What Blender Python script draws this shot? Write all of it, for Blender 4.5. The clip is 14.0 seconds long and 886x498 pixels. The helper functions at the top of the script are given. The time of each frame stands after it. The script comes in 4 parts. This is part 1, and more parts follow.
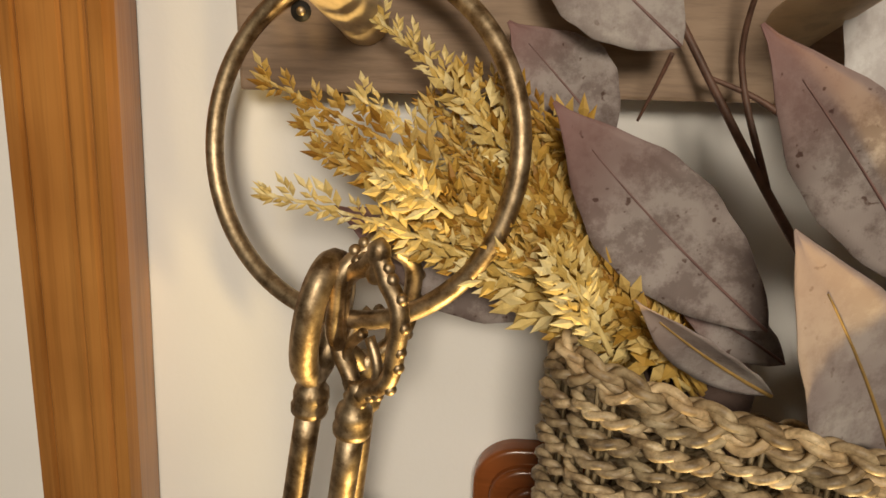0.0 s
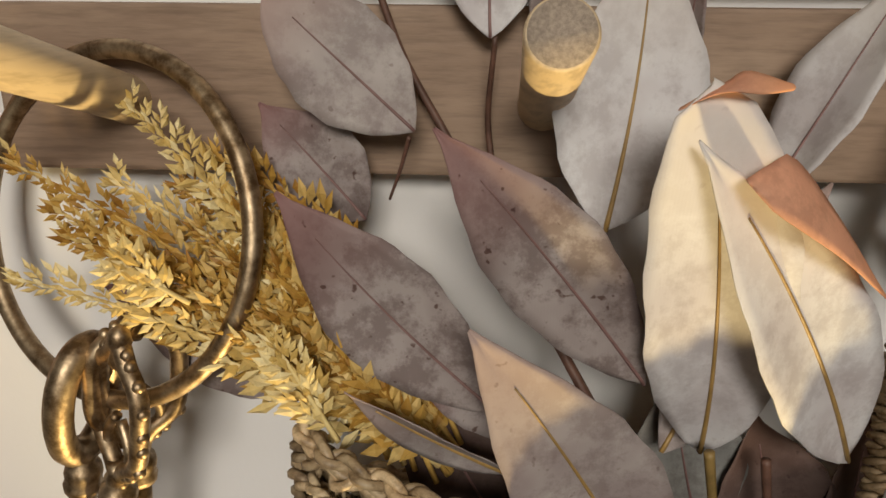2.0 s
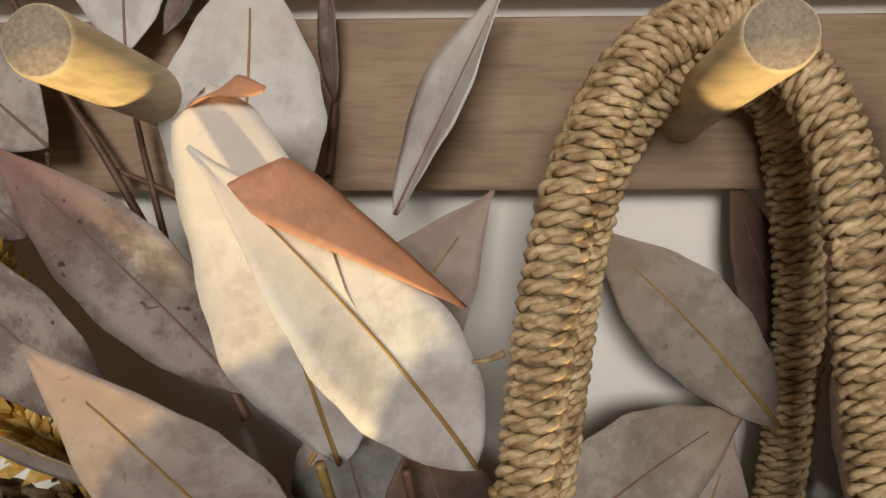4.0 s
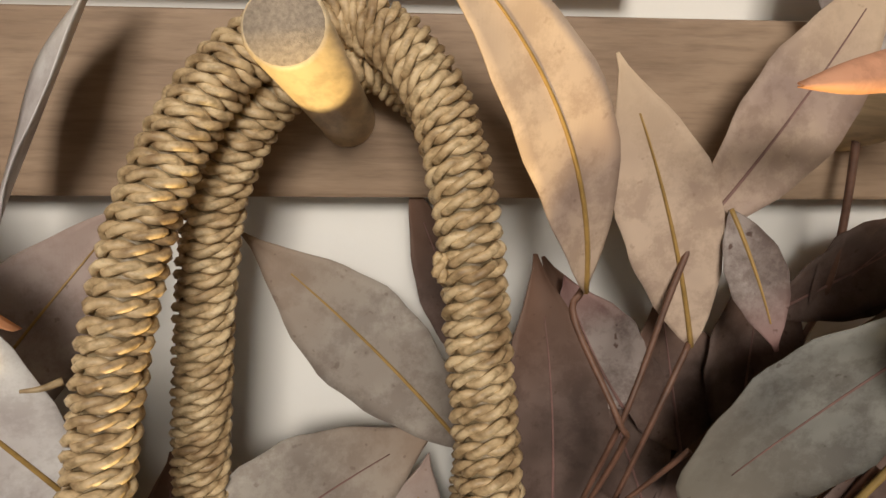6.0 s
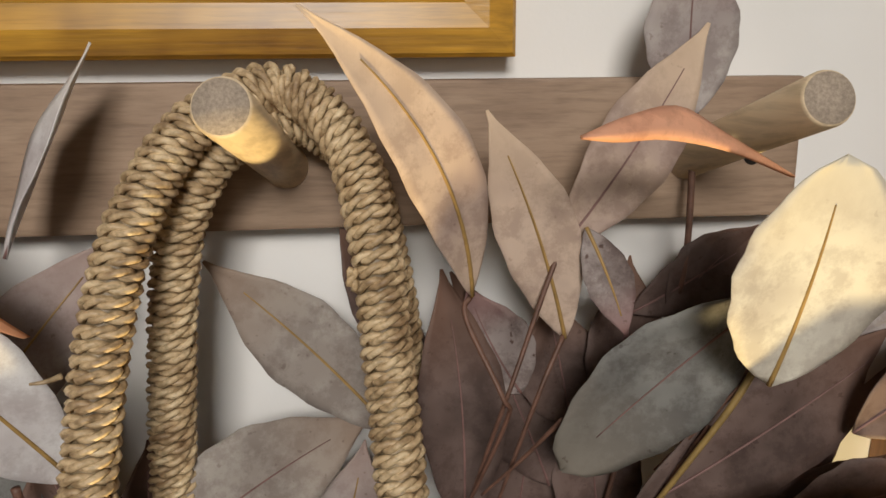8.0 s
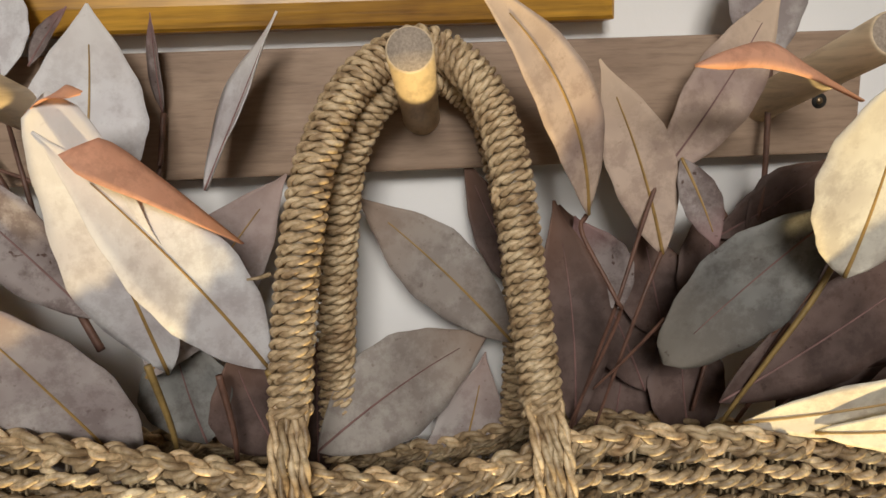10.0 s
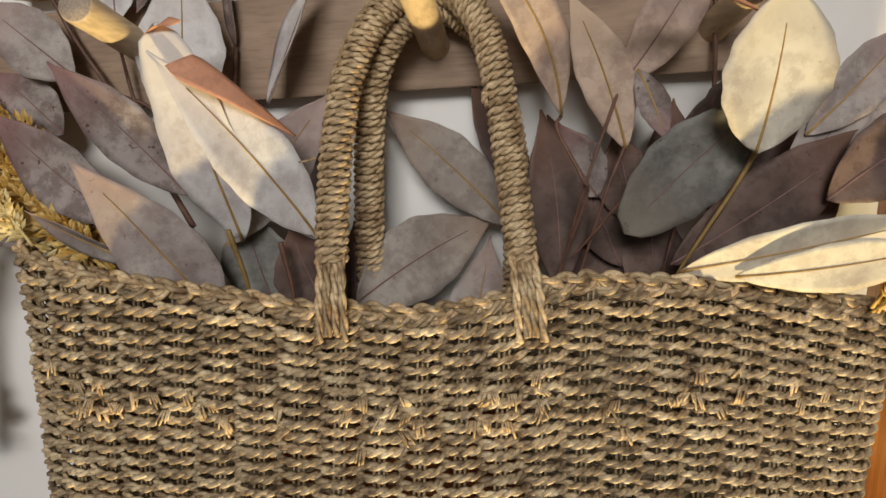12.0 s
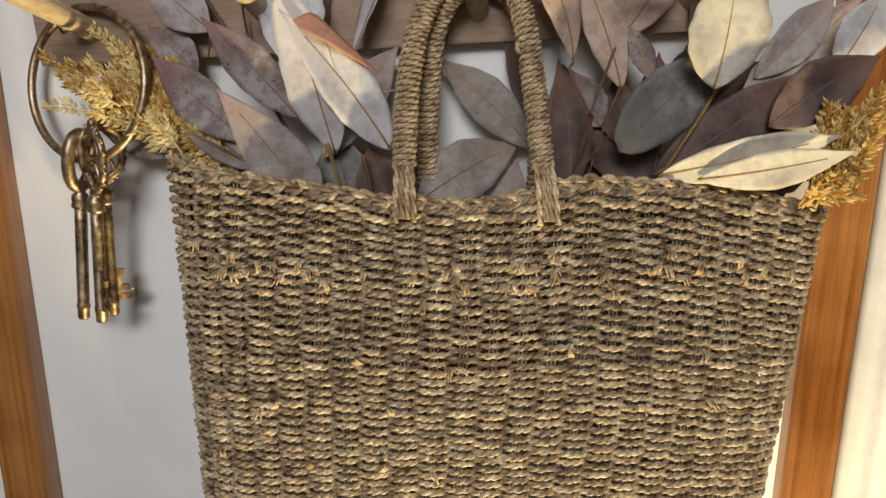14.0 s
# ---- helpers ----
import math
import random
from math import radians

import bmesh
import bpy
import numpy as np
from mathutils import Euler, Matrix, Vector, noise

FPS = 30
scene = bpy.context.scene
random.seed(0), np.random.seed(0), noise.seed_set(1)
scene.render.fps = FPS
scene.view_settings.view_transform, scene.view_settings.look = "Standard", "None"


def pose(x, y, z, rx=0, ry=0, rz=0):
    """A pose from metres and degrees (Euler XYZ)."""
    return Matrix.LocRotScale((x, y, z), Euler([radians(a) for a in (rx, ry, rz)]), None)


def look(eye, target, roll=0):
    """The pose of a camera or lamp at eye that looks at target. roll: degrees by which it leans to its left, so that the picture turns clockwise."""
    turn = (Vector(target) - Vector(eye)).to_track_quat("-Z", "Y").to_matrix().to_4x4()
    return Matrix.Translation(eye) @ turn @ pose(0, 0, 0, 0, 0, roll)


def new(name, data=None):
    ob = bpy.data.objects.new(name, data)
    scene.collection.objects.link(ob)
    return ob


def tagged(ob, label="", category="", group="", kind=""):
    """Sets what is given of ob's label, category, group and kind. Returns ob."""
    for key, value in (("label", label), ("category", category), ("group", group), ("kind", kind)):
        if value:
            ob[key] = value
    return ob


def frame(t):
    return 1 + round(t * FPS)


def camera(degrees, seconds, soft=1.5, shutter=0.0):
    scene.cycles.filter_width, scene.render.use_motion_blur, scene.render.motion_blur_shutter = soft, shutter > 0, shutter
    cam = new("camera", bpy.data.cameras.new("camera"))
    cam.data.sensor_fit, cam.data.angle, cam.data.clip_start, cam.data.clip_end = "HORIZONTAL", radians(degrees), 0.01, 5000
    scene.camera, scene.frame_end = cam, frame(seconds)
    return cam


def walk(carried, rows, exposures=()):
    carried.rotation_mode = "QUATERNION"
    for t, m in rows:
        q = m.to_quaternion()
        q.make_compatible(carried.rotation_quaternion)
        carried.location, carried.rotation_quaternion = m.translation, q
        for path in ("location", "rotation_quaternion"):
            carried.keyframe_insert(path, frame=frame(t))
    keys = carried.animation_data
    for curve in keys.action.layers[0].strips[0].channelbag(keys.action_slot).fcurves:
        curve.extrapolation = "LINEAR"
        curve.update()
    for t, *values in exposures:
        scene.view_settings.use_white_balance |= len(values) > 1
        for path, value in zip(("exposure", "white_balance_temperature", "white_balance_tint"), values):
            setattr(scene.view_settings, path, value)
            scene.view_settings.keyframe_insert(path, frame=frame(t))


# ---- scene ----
cam = camera(59.2, 14.0)
PATH = [
    (0, (0.0340, 0.0000, 1.5414), (0.022, 1.902, 0.924), 4.25),
    (0.5, (0.0369, 0.0000, 1.5246), (0.042, 1.895, 0.884), 4.37),
    (1, (0.0542, 0.0000, 1.5385), (0.064, 1.894, 0.896), 4.47),
    (1.5, (0.0761, 0.0000, 1.5597), (0.082, 1.893, 0.915), 3.87),
    (2, (0.0987, 0.0060, 1.5669), (0.116, 1.911, 0.957), 3.65),
    (2.5, (0.1183, 0.0080, 1.5759), (0.145, 1.917, 0.981), 3.24),
    (3, (0.1402, 0.0090, 1.5780), (0.173, 1.924, 0.999), 2.93),
    (3.5, (0.1645, 0.0120, 1.5733), (0.196, 1.929, 1.005), 2.63),
    (4, (0.1908, 0.0060, 1.5677), (0.242, 1.929, 1.022), 2.52),
    (6.5, (0.2728, 0.0190, 1.5710), (0.559, 1.930, 1.056), 3.88),
    (7, (0.2773, 0.0040, 1.5792), (0.579, 1.919, 1.089), 3.16),
    (9.5, (0.2538, -0.0720, 1.5700), (0.518, 1.868, 1.161), 1.14),
    (10, (0.2372, -0.0820, 1.5621), (0.458, 1.858, 1.128), 1.06),
    (10.5, (0.2286, -0.0970, 1.5546), (0.421, 1.843, 1.106), 0.87),
    (11, (0.2311, -0.1120, 1.5448), (0.372, 1.827, 1.077), 0.38),
    (11.5, (0.2370, -0.1440, 1.5461), (0.331, 1.797, 1.074), -0.11),
    (12, (0.2553, -0.1730, 1.5420), (0.307, 1.766, 1.057), -0.61),
    (12.5, (0.2465, -0.2010, 1.5366), (0.267, 1.739, 1.051), -0.81),
    (13, (0.2406, -0.2410, 1.5342), (0.254, 1.695, 1.030), -0.70),
    (13.5, (0.2356, -0.2830, 1.5350), (0.262, 1.645, 1.005), -0.29),
    (14, (0.2328, -0.3070, 1.5318), (0.258, 1.619, 0.997), 0.01),
]
walk(cam, [(t, look(eye, target, roll)) for t, eye, target, roll in PATH], exposures=[(0.0, -0.12, 8300, 10), (1.0, -0.22, 7800, 10), (2.0, -0.22, 7200, 10), (3.0, -0.22, 7200, 10), (4.0, -0.12, 7300, 10), (6.5, 0.22, 7500, 10), (7.0, 0.12, 7300, 10), (9.5, 0.0, 6800, 10), (11.0, -0.1, 6900, 10), (14.0, -0.33, 6400, 10)])

# ---- world and light ----
world = bpy.data.worlds.new("world")
scene.world = world
world.use_nodes = True
sky = world.node_tree.nodes.new("ShaderNodeTexSky")
sky.sky_type, sky.sun_disc = "NISHITA", False
sky.sun_elevation, sky.sun_rotation = radians(35), radians(160)
world.node_tree.links.new(sky.outputs[0], world.node_tree.nodes["Background"].inputs[0])
world.node_tree.nodes["Background"].inputs[1].default_value = 0.1


def area_light(name, eye, target, size_x, size_y, watts, colour):
    data = bpy.data.lights.new(name, "AREA")
    data.shape, data.size, data.size_y, data.energy, data.color = "RECTANGLE", size_x, size_y, watts, colour
    ob = new(name, data)
    ob.matrix_world = look(eye, target)
    return ob


# daylight in the window behind the camera, and the warm light thrown up from below
area_light("window_light", (0.05, -1.78, 2.35), (0.2, 0.2, 1.45), 0.6, 0.42, 36.0, (1.0, 0.975, 0.945))
data = bpy.data.lights.new("low_warm_light", "SPOT")
data.energy, data.color, data.shadow_soft_size, data.spot_size, data.spot_blend = 76.0, (1.0, 0.78, 0.40), 0.032, radians(54), 0.55
new("low_warm_light", data).matrix_world = look((0.42, -0.12, 0.50), (0.375, 0.17, 1.40))


# ---- materials ----
def nodes_of(name):
    mat = bpy.data.materials.new(name)
    mat.use_nodes = True
    tree = mat.node_tree
    return mat, tree, tree.nodes["Principled BSDF"]


def add(tree, kind, **inputs):
    node = tree.nodes.new(kind)
    for key, value in inputs.items():
        node.inputs[key.replace("_", " ")].default_value = value
    return node


def ramp(tree, source, stops):
    node = tree.nodes.new("ShaderNodeValToRGB")
    els = node.color_ramp.elements
    while len(els) < len(stops):
        els.new(0.5)
    for el, (at, colour) in zip(els, stops):
        el.position, el.color = at, (*colour, 1)
    tree.links.new(source, node.inputs[0])
    return node


def mix(tree, factor, a, b, mode="MIX"):
    node = tree.nodes.new("ShaderNodeMix")
    node.data_type, node.blend_type = "RGBA", mode
    for slot, value in ((0, factor), (6, a), (7, b)):
        if isinstance(value, bpy.types.NodeSocket):
            tree.links.new(value, node.inputs[slot])
        else:
            node.inputs[slot].default_value = value if slot == 0 else (*value, 1)
    return node.outputs[2]


def coords(tree, scale=(1, 1, 1), turn=(0, 0, 0)):
    tex = tree.nodes.new("ShaderNodeTexCoord")
    m = tree.nodes.new("ShaderNodeMapping")
    m.inputs["Scale"].default_value, m.inputs["Rotation"].default_value = scale, turn
    tree.links.new(tex.outputs["Object"], m.inputs[0])
    return m.outputs[0]


def noise_of(tree, vector, scale, detail=4.0, rough=0.6):
    node = add(tree, "ShaderNodeTexNoise", Scale=scale, Detail=detail, Roughness=rough)
    tree.links.new(vector, node.inputs["Vector"])
    return node.outputs[0]


def relief(tree, shader, height, strength, distance):
    node = add(tree, "ShaderNodeBump", Strength=strength, Distance=distance)
    tree.links.new(height, node.inputs["Height"])
    tree.links.new(node.outputs[0], shader.inputs["Normal"])


def random_of(tree, island=False):
    if island:
        return tree.nodes.new("ShaderNodeNewGeometry").outputs["Random Per Island"]
    return tree.nodes.new("ShaderNodeObjectInfo").outputs["Random"]


def plaster():
    mat, tree, sh = nodes_of("white_wall_paint")
    v = coords(tree)
    big, fine = noise_of(tree, v, 7, 3), noise_of(tree, v, 260, 3)
    col = ramp(tree, big, [(0.3, (0.78, 0.775, 0.765)), (0.7, (0.85, 0.85, 0.85))])
    tree.links.new(col.outputs[0], sh.inputs["Base Color"])
    sh.inputs["Roughness"].default_value = 0.6
    relief(tree, sh, fine, 0.15, 0.0006)
    return mat


def wood(name, dark, mid, light, scale, along, rough, coat=0.0, bump=0.25, stretch=0.09):
    """Long-grained wood: along is the axis of the grain (0, 1 or 2)."""
    mat, tree, sh = nodes_of(name)
    s = [1.0, 1.0, 1.0]
    s[along] = stretch
    v = coords(tree, s)
    grain = noise_of(tree, v, scale, 8, 0.65)
    blot = noise_of(tree, coords(tree, (1, 1, 1)), scale * 0.16, 3)
    fine = noise_of(tree, coords(tree, [1 if k != along else stretch * 0.5 for k in range(3)]), scale * 6, 3)
    col = ramp(tree, grain, [(0.30, dark), (0.47, mid), (0.68, light)])
    blotted = mix(tree, 0.55, col.outputs[0], ramp(tree, blot, [(0.35, dark), (0.65, light)]).outputs[0])
    streaks = ramp(tree, fine, [(0.35, (0.62, 0.60, 0.58)), (0.55, (1, 1, 1))])
    out = mix(tree, 0.6, blotted, streaks.outputs[0], "MULTIPLY")
    tree.links.new(out, sh.inputs["Base Color"])
    sh.inputs["Roughness"].default_value = rough
    sh.inputs["Coat Weight"].default_value = coat
    sh.inputs["Coat Roughness"].default_value = 0.25
    relief(tree, sh, fine, bump, 0.0005)
    return mat


def seagrass(name, dark, mid, light, island=False):
    mat, tree, sh = nodes_of(name)
    v = coords(tree)
    blot = noise_of(tree, v, 110, 4)
    fib = noise_of(tree, coords(tree, (0.8, 1, 1.2)), 420, 4)
    col = ramp(tree, blot, [(0.32, dark), (0.5, mid), (0.68, light)])
    tone = ramp(tree, random_of(tree, island), [(0.0, (0.60, 0.57, 0.52)), (0.5, (0.92, 0.90, 0.86)), (1.0, (1.14, 1.09, 1.0))])
    out = mix(tree, 1.0, col.outputs[0], tone.outputs[0], "MULTIPLY")
    streak = ramp(tree, fib, [(0.34, (0.40, 0.35, 0.28)), (0.54, (1, 1, 1))])
    out = mix(tree, 0.75, out, streak.outputs[0], "MULTIPLY")
    tree.links.new(out, sh.inputs["Base Color"])
    sh.inputs["Roughness"].default_value = 0.48
    sh.inputs["Specular IOR Level"].default_value = 0.45
    relief(tree, sh, fib, 0.28, 0.0004)
    return mat


def leaf_cloth(name, pale, tint, tip, spots=0.5, glow=0.07):
    """Printed silk leaf: pale ground, blotches of tint, a blush towards the tip, small dark specks."""
    mat, tree, sh = nodes_of(name)
    v = coords(tree)
    uv = tree.nodes.new("ShaderNodeUVMap")
    sep = tree.nodes.new("ShaderNodeSeparateXYZ")
    tree.links.new(uv.outputs[0], sep.inputs[0])
    big, mid, speck = noise_of(tree, v, 34, 3, 0.55), noise_of(tree, v, 95, 6, 0.72), noise_of(tree, v, 330, 2, 0.5)
    base = ramp(tree, big, [(0.36, tint), (0.62, pale)]).outputs[0]
    mott = ramp(tree, mid, [(0.42, (0.50, 0.43, 0.42)), (0.56, (1.08, 1.08, 1.08))]).outputs[0]
    base = mix(tree, 0.25 + 0.5 * spots, base, mott, "MULTIPLY")
    blush = ramp(tree, sep.outputs[0], [(0.55, (0, 0, 0)), (1.0, (1, 1, 1))]).outputs[0]
    base = mix(tree, blush, base, tip)
    dots = ramp(tree, speck, [(0.68, (1, 1, 1)), (0.74, (0.40, 0.30, 0.27))]).outputs[0]
    base = mix(tree, spots, base, dots, "MULTIPLY")
    tree.links.new(base, sh.inputs["Base Color"])
    sh.inputs["Roughness"].default_value = 0.62
    sh.inputs["Specular IOR Level"].default_value = 0.25
    weave = add(tree, "ShaderNodeTexWave", Scale=420.0, Distortion=1.0)
    tree.links.new(v, weave.inputs["Vector"])
    relief(tree, sh, weave.outputs[1], 0.025, 0.0003)
    thin = add(tree, "ShaderNodeBsdfTranslucent")
    tree.links.new(base, thin.inputs[0])
    both = add(tree, "ShaderNodeMixShader", Fac=glow)
    tree.links.new(sh.outputs[0], both.inputs[1])
    tree.links.new(thin.outputs[0], both.inputs[2])
    tree.links.new(both.outputs[0], tree.nodes["Material Output"].inputs[0])
    return mat


def plain(name, colour, rough, metal=0.0, vary=0.25, scale=90, bump=0.1, shade=None):
    mat, tree, sh = nodes_of(name)
    v = coords(tree)
    n = noise_of(tree, v, scale, 5, 0.65)
    low = shade or tuple(c * (1 - vary) for c in colour)
    col = ramp(tree, n, [(0.36, low), (0.62, colour)])
    tree.links.new(col.outputs[0], sh.inputs["Base Color"])
    sh.inputs["Roughness"].default_value, sh.inputs["Metallic"].default_value = rough, metal
    relief(tree, sh, noise_of(tree, v, scale * 4, 3), bump, 0.0004)
    return mat


def tinted(name, dark, mid, light, rough):
    """A colour that differs from piece to piece."""
    mat, tree, sh = nodes_of(name)
    col = ramp(tree, random_of(tree, True), [(0.0, dark), (0.5, mid), (1.0, light)])
    n = noise_of(tree, coords(tree), 160, 3)
    out = mix(tree, 0.6, col.outputs[0], ramp(tree, n, [(0.3, (0.62, 0.55, 0.45)), (0.6, (1, 1, 1))]).outputs[0], "MULTIPLY")
    tree.links.new(out, sh.inputs["Base Color"])
    sh.inputs["Roughness"].default_value = rough
    return mat


WALL = plaster()
# not a real paint: dark colour for unseen surfaces, lowers the room's fill light
SIDE = plain("dark_bounce_cut", (0.12, 0.10, 0.08), 0.8, 0, 0.15, 20)
PINE = wood("varnished_orange_pine", (0.17, 0.052, 0.010), (0.35, 0.13, 0.030), (0.49, 0.225, 0.068), 60, 2, 0.3, 0.35, 0.25, 0.05)
RAIL = wood("pale_brown_rail_wood", (0.19, 0.12, 0.08), (0.31, 0.21, 0.145), (0.44, 0.315, 0.225), 75, 0, 0.6, 0.0, 0.3, 0.22)
PEG = wood("bare_peg_wood", (0.62, 0.48, 0.31), (0.66, 0.52, 0.34), (0.74, 0.60, 0.42), 60, 1, 0.55, 0.0, 0.15)
ENDGRAIN = plain("peg_end_grain", (0.47, 0.385, 0.31), 0.85, 0, 0.35, 1100, 0.6)
GRASS = seagrass("woven_seagrass", (0.16, 0.11, 0.07), (0.48, 0.375, 0.25), (0.86, 0.74, 0.53))
GRASS_CORD = seagrass("twisted_seagrass_cord", (0.32, 0.215, 0.125), (0.62, 0.475, 0.305), (0.82, 0.68, 0.475))
STAKE = seagrass("dark_seagrass_stake", (0.20, 0.15, 0.09), (0.38, 0.30, 0.19), (0.55, 0.45, 0.30))
BRASS = plain("aged_brass", (0.58, 0.45, 0.30), 0.48, 1.0, 0.5, 170, 0.25, (0.19, 0.125, 0.07))
GILT = wood("rubbed_gilt_wood", (0.10, 0.035, 0.005), (0.50, 0.24, 0.022), (0.68, 0.37, 0.045), 110, 0, 0.38, 0.1)
BEAD = plain("dark_bead_gilding", (0.30, 0.18, 0.05), 0.4, 0.3, 0.7, 200, 0.2)
PAPER = plain("print_paper", (0.78, 0.77, 0.74), 0.7, 0, 0.06, 30, 0.02)
HOLE = plain("dark_screw_recess", (0.025, 0.022, 0.02), 0.6)
GOLDEN = tinted("golden_dried_spray", (0.34, 0.16, 0.022), (0.58, 0.35, 0.075), (0.78, 0.60, 0.26), 0.6)
STRAW = tinted("pale_straw_spray", (0.62, 0.42, 0.12), (0.80, 0.62, 0.26), (0.90, 0.78, 0.45), 0.6)
STEM = plain("brown_plastic_stem", (0.17, 0.085, 0.06), 0.55, 0, 0.5, 120, 0.3)
STEM_OLIVE = plain("ochre_plastic_stem", (0.30, 0.20, 0.07), 0.5, 0, 0.4, 120, 0.3)
VEIN = plain("ochre_midrib", (0.40, 0.25, 0.085), 0.45, 0, 0.3, 120, 0.2)
VEIN_DARK = plain("mauve_midrib", (0.24, 0.13, 0.12), 0.5, 0, 0.3, 120, 0.2)
VARNISH = wood("red_brown_varnish", (0.13, 0.032, 0.010), (0.24, 0.065, 0.018), (0.32, 0.10, 0.03), 40, 0, 0.22, 0.5)
CURTAIN = plain("white_curtain_cloth", (0.80, 0.79, 0.76), 0.8, 0, 0.12, 40, 0.3)
FLOOR = wood("oak_floor", (0.16, 0.09, 0.04), (0.30, 0.18, 0.09), (0.38, 0.25, 0.13), 14, 1, 0.4)
LEAF = {
    "mauve": leaf_cloth("mauve_mottled_leaf", (0.36, 0.315, 0.305), (0.17, 0.132, 0.125), (0.27, 0.145, 0.14), 1.0),
    "grey": leaf_cloth("pale_grey_leaf", (0.46, 0.42, 0.405), (0.31, 0.26, 0.255), (0.42, 0.31, 0.28), 0.45),
    "white": leaf_cloth("white_leaf", (0.73, 0.73, 0.745), (0.57, 0.54, 0.555), (0.70, 0.66, 0.63), 0.15),
    "peach": leaf_cloth("peach_leaf", (0.58, 0.45, 0.365), (0.36, 0.265, 0.235), (0.68, 0.52, 0.38), 0.3),
    "slate": leaf_cloth("slate_blue_leaf", (0.255, 0.255, 0.24), (0.16, 0.16, 0.155), (0.225, 0.20, 0.17), 0.6),
    "brown": leaf_cloth("dusky_brown_leaf", (0.17, 0.118, 0.105), (0.085, 0.057, 0.05), (0.19, 0.105, 0.075), 0.5),
    "cream": leaf_cloth("cream_leaf", (0.70, 0.67, 0.58), (0.50, 0.45, 0.39), (0.70, 0.65, 0.53), 0.2),
    "taupe": leaf_cloth("taupe_grey_leaf", (0.43, 0.395, 0.365), (0.32, 0.28, 0.255), (0.33, 0.24, 0.185), 0.4, 0.15),
    "orange": leaf_cloth("orange_leaf_reverse", (0.82, 0.45, 0.30), (0.70, 0.36, 0.24), (0.80, 0.40, 0.22), 0.12, 0.2),
}


# the wall and all that is fixed to it stand at a slight turn
WALL_TURN = Matrix.Translation((0, 0.24, 0)) @ Matrix.Rotation(radians(-2.4), 4, "Z") @ Matrix.Translation((0, -0.24, 0))
# the rail was put up three degrees out of level, and what hangs on it leans with it
HANG = Matrix.Translation((0.2, 0, 1.45)) @ Matrix.Rotation(radians(-3.0), 4, "Y") @ Matrix.Translation((-0.2, 0, -1.45))


# ---- building helpers ----
def mesh_of(name, verts, faces, material, smooth=True, uvs=None):
    data = bpy.data.meshes.new(name)
    data.from_pydata([tuple(v) for v in verts], [], [tuple(int(k) for k in f) for f in faces])
    data.materials.append(material)
    if smooth:
        data.polygons.foreach_set("use_smooth", [True] * len(data.polygons))
    if uvs is not None:
        layer = data.uv_layers.new(name="UVMap")
        idx = np.empty(len(data.loops), dtype=np.int32)
        data.loops.foreach_get("vertex_index", idx)
        layer.data.foreach_set("uv", np.asarray(uvs, dtype=np.float32)[idx].ravel())
    data.update()
    return data


def thick(ob, metres):
    """Gives a sheet its thickness."""
    m = ob.modifiers.new("thickness", "SOLIDIFY")
    m.thickness, m.offset = metres, 0.0
    return ob


def child(ob, parent, label=""):
    ob.parent = parent
    if label:
        ob["label"] = label
    return ob


def part_of(name, shape, material, parent, label="", smooth=True):
    """shape: (verts, faces) in world metres; parents stand at the origin of the world."""
    return child(new(name, mesh_of(name, shape[0], shape[1], material, smooth)), parent, label)


def joined(shapes):
    verts, faces, n = [], [], 0
    for v, f in shapes:
        verts.append(np.asarray(v, dtype=float))
        faces += [tuple(int(k) + n for k in q) for q in f]
        n += len(v)
    return np.concatenate(verts), faces


def from_bm(bm):
    bm.verts.index_update()
    out = [tuple(v.co) for v in bm.verts], [tuple(v.index for v in f.verts) for f in bm.faces]
    bm.free()
    return out


def box(x0, x1, y0, y1, z0, z1, bevel=0.0, segments=2):
    bm = bmesh.new()
    bmesh.ops.create_cube(bm, size=1, matrix=Matrix.Translation(((x0 + x1) / 2, (y0 + y1) / 2, (z0 + z1) / 2)) @ Matrix.Diagonal((x1 - x0, y1 - y0, z1 - z0, 1)))
    if bevel:
        bmesh.ops.bevel(bm, geom=bm.edges[:], offset=bevel, segments=segments, affect="EDGES", profile=0.6)
    return from_bm(bm)


def unit(a):
    return a / np.maximum(np.linalg.norm(a, axis=-1, keepdims=True), 1e-12)


def smooth_path(points, n):
    """n points along a Catmull-Rom curve through the given ones, evenly spaced."""
    p = np.asarray(points, dtype=float)
    p = np.vstack([2 * p[0] - p[1], p, 2 * p[-1] - p[-2]])
    out = []
    for i in range(1, len(p) - 2):
        t = np.linspace(0, 1, 24, endpoint=False)[:, None]
        a, b, c, d = p[i - 1], p[i], p[i + 1], p[i + 2]
        out.append(0.5 * (2 * b + (c - a) * t + (2 * a - 5 * b + 4 * c - d) * t ** 2 + (3 * b - a - 3 * c + d) * t ** 3))
    out = np.vstack(out + [p[-2:-1]])
    return even(out, n)


def even(p, n):
    s = np.concatenate([[0], np.cumsum(np.linalg.norm(np.diff(p, axis=0), axis=1))])
    q = np.linspace(0, s[-1], n)
    return np.stack([np.interp(q, s, p[:, k]) for k in range(3)], axis=1)


def frames_of(p, ref, closed=False):
    t = unit(np.roll(p, -1, 0) - np.roll(p, 1, 0)) if closed else unit(np.gradient(p, axis=0))
    ref = np.broadcast_to(np.asarray(ref, dtype=float), p.shape)
    a = unit(ref - (ref * t).sum(1, keepdims=True) * t)
    return t, a, np.cross(t, a)


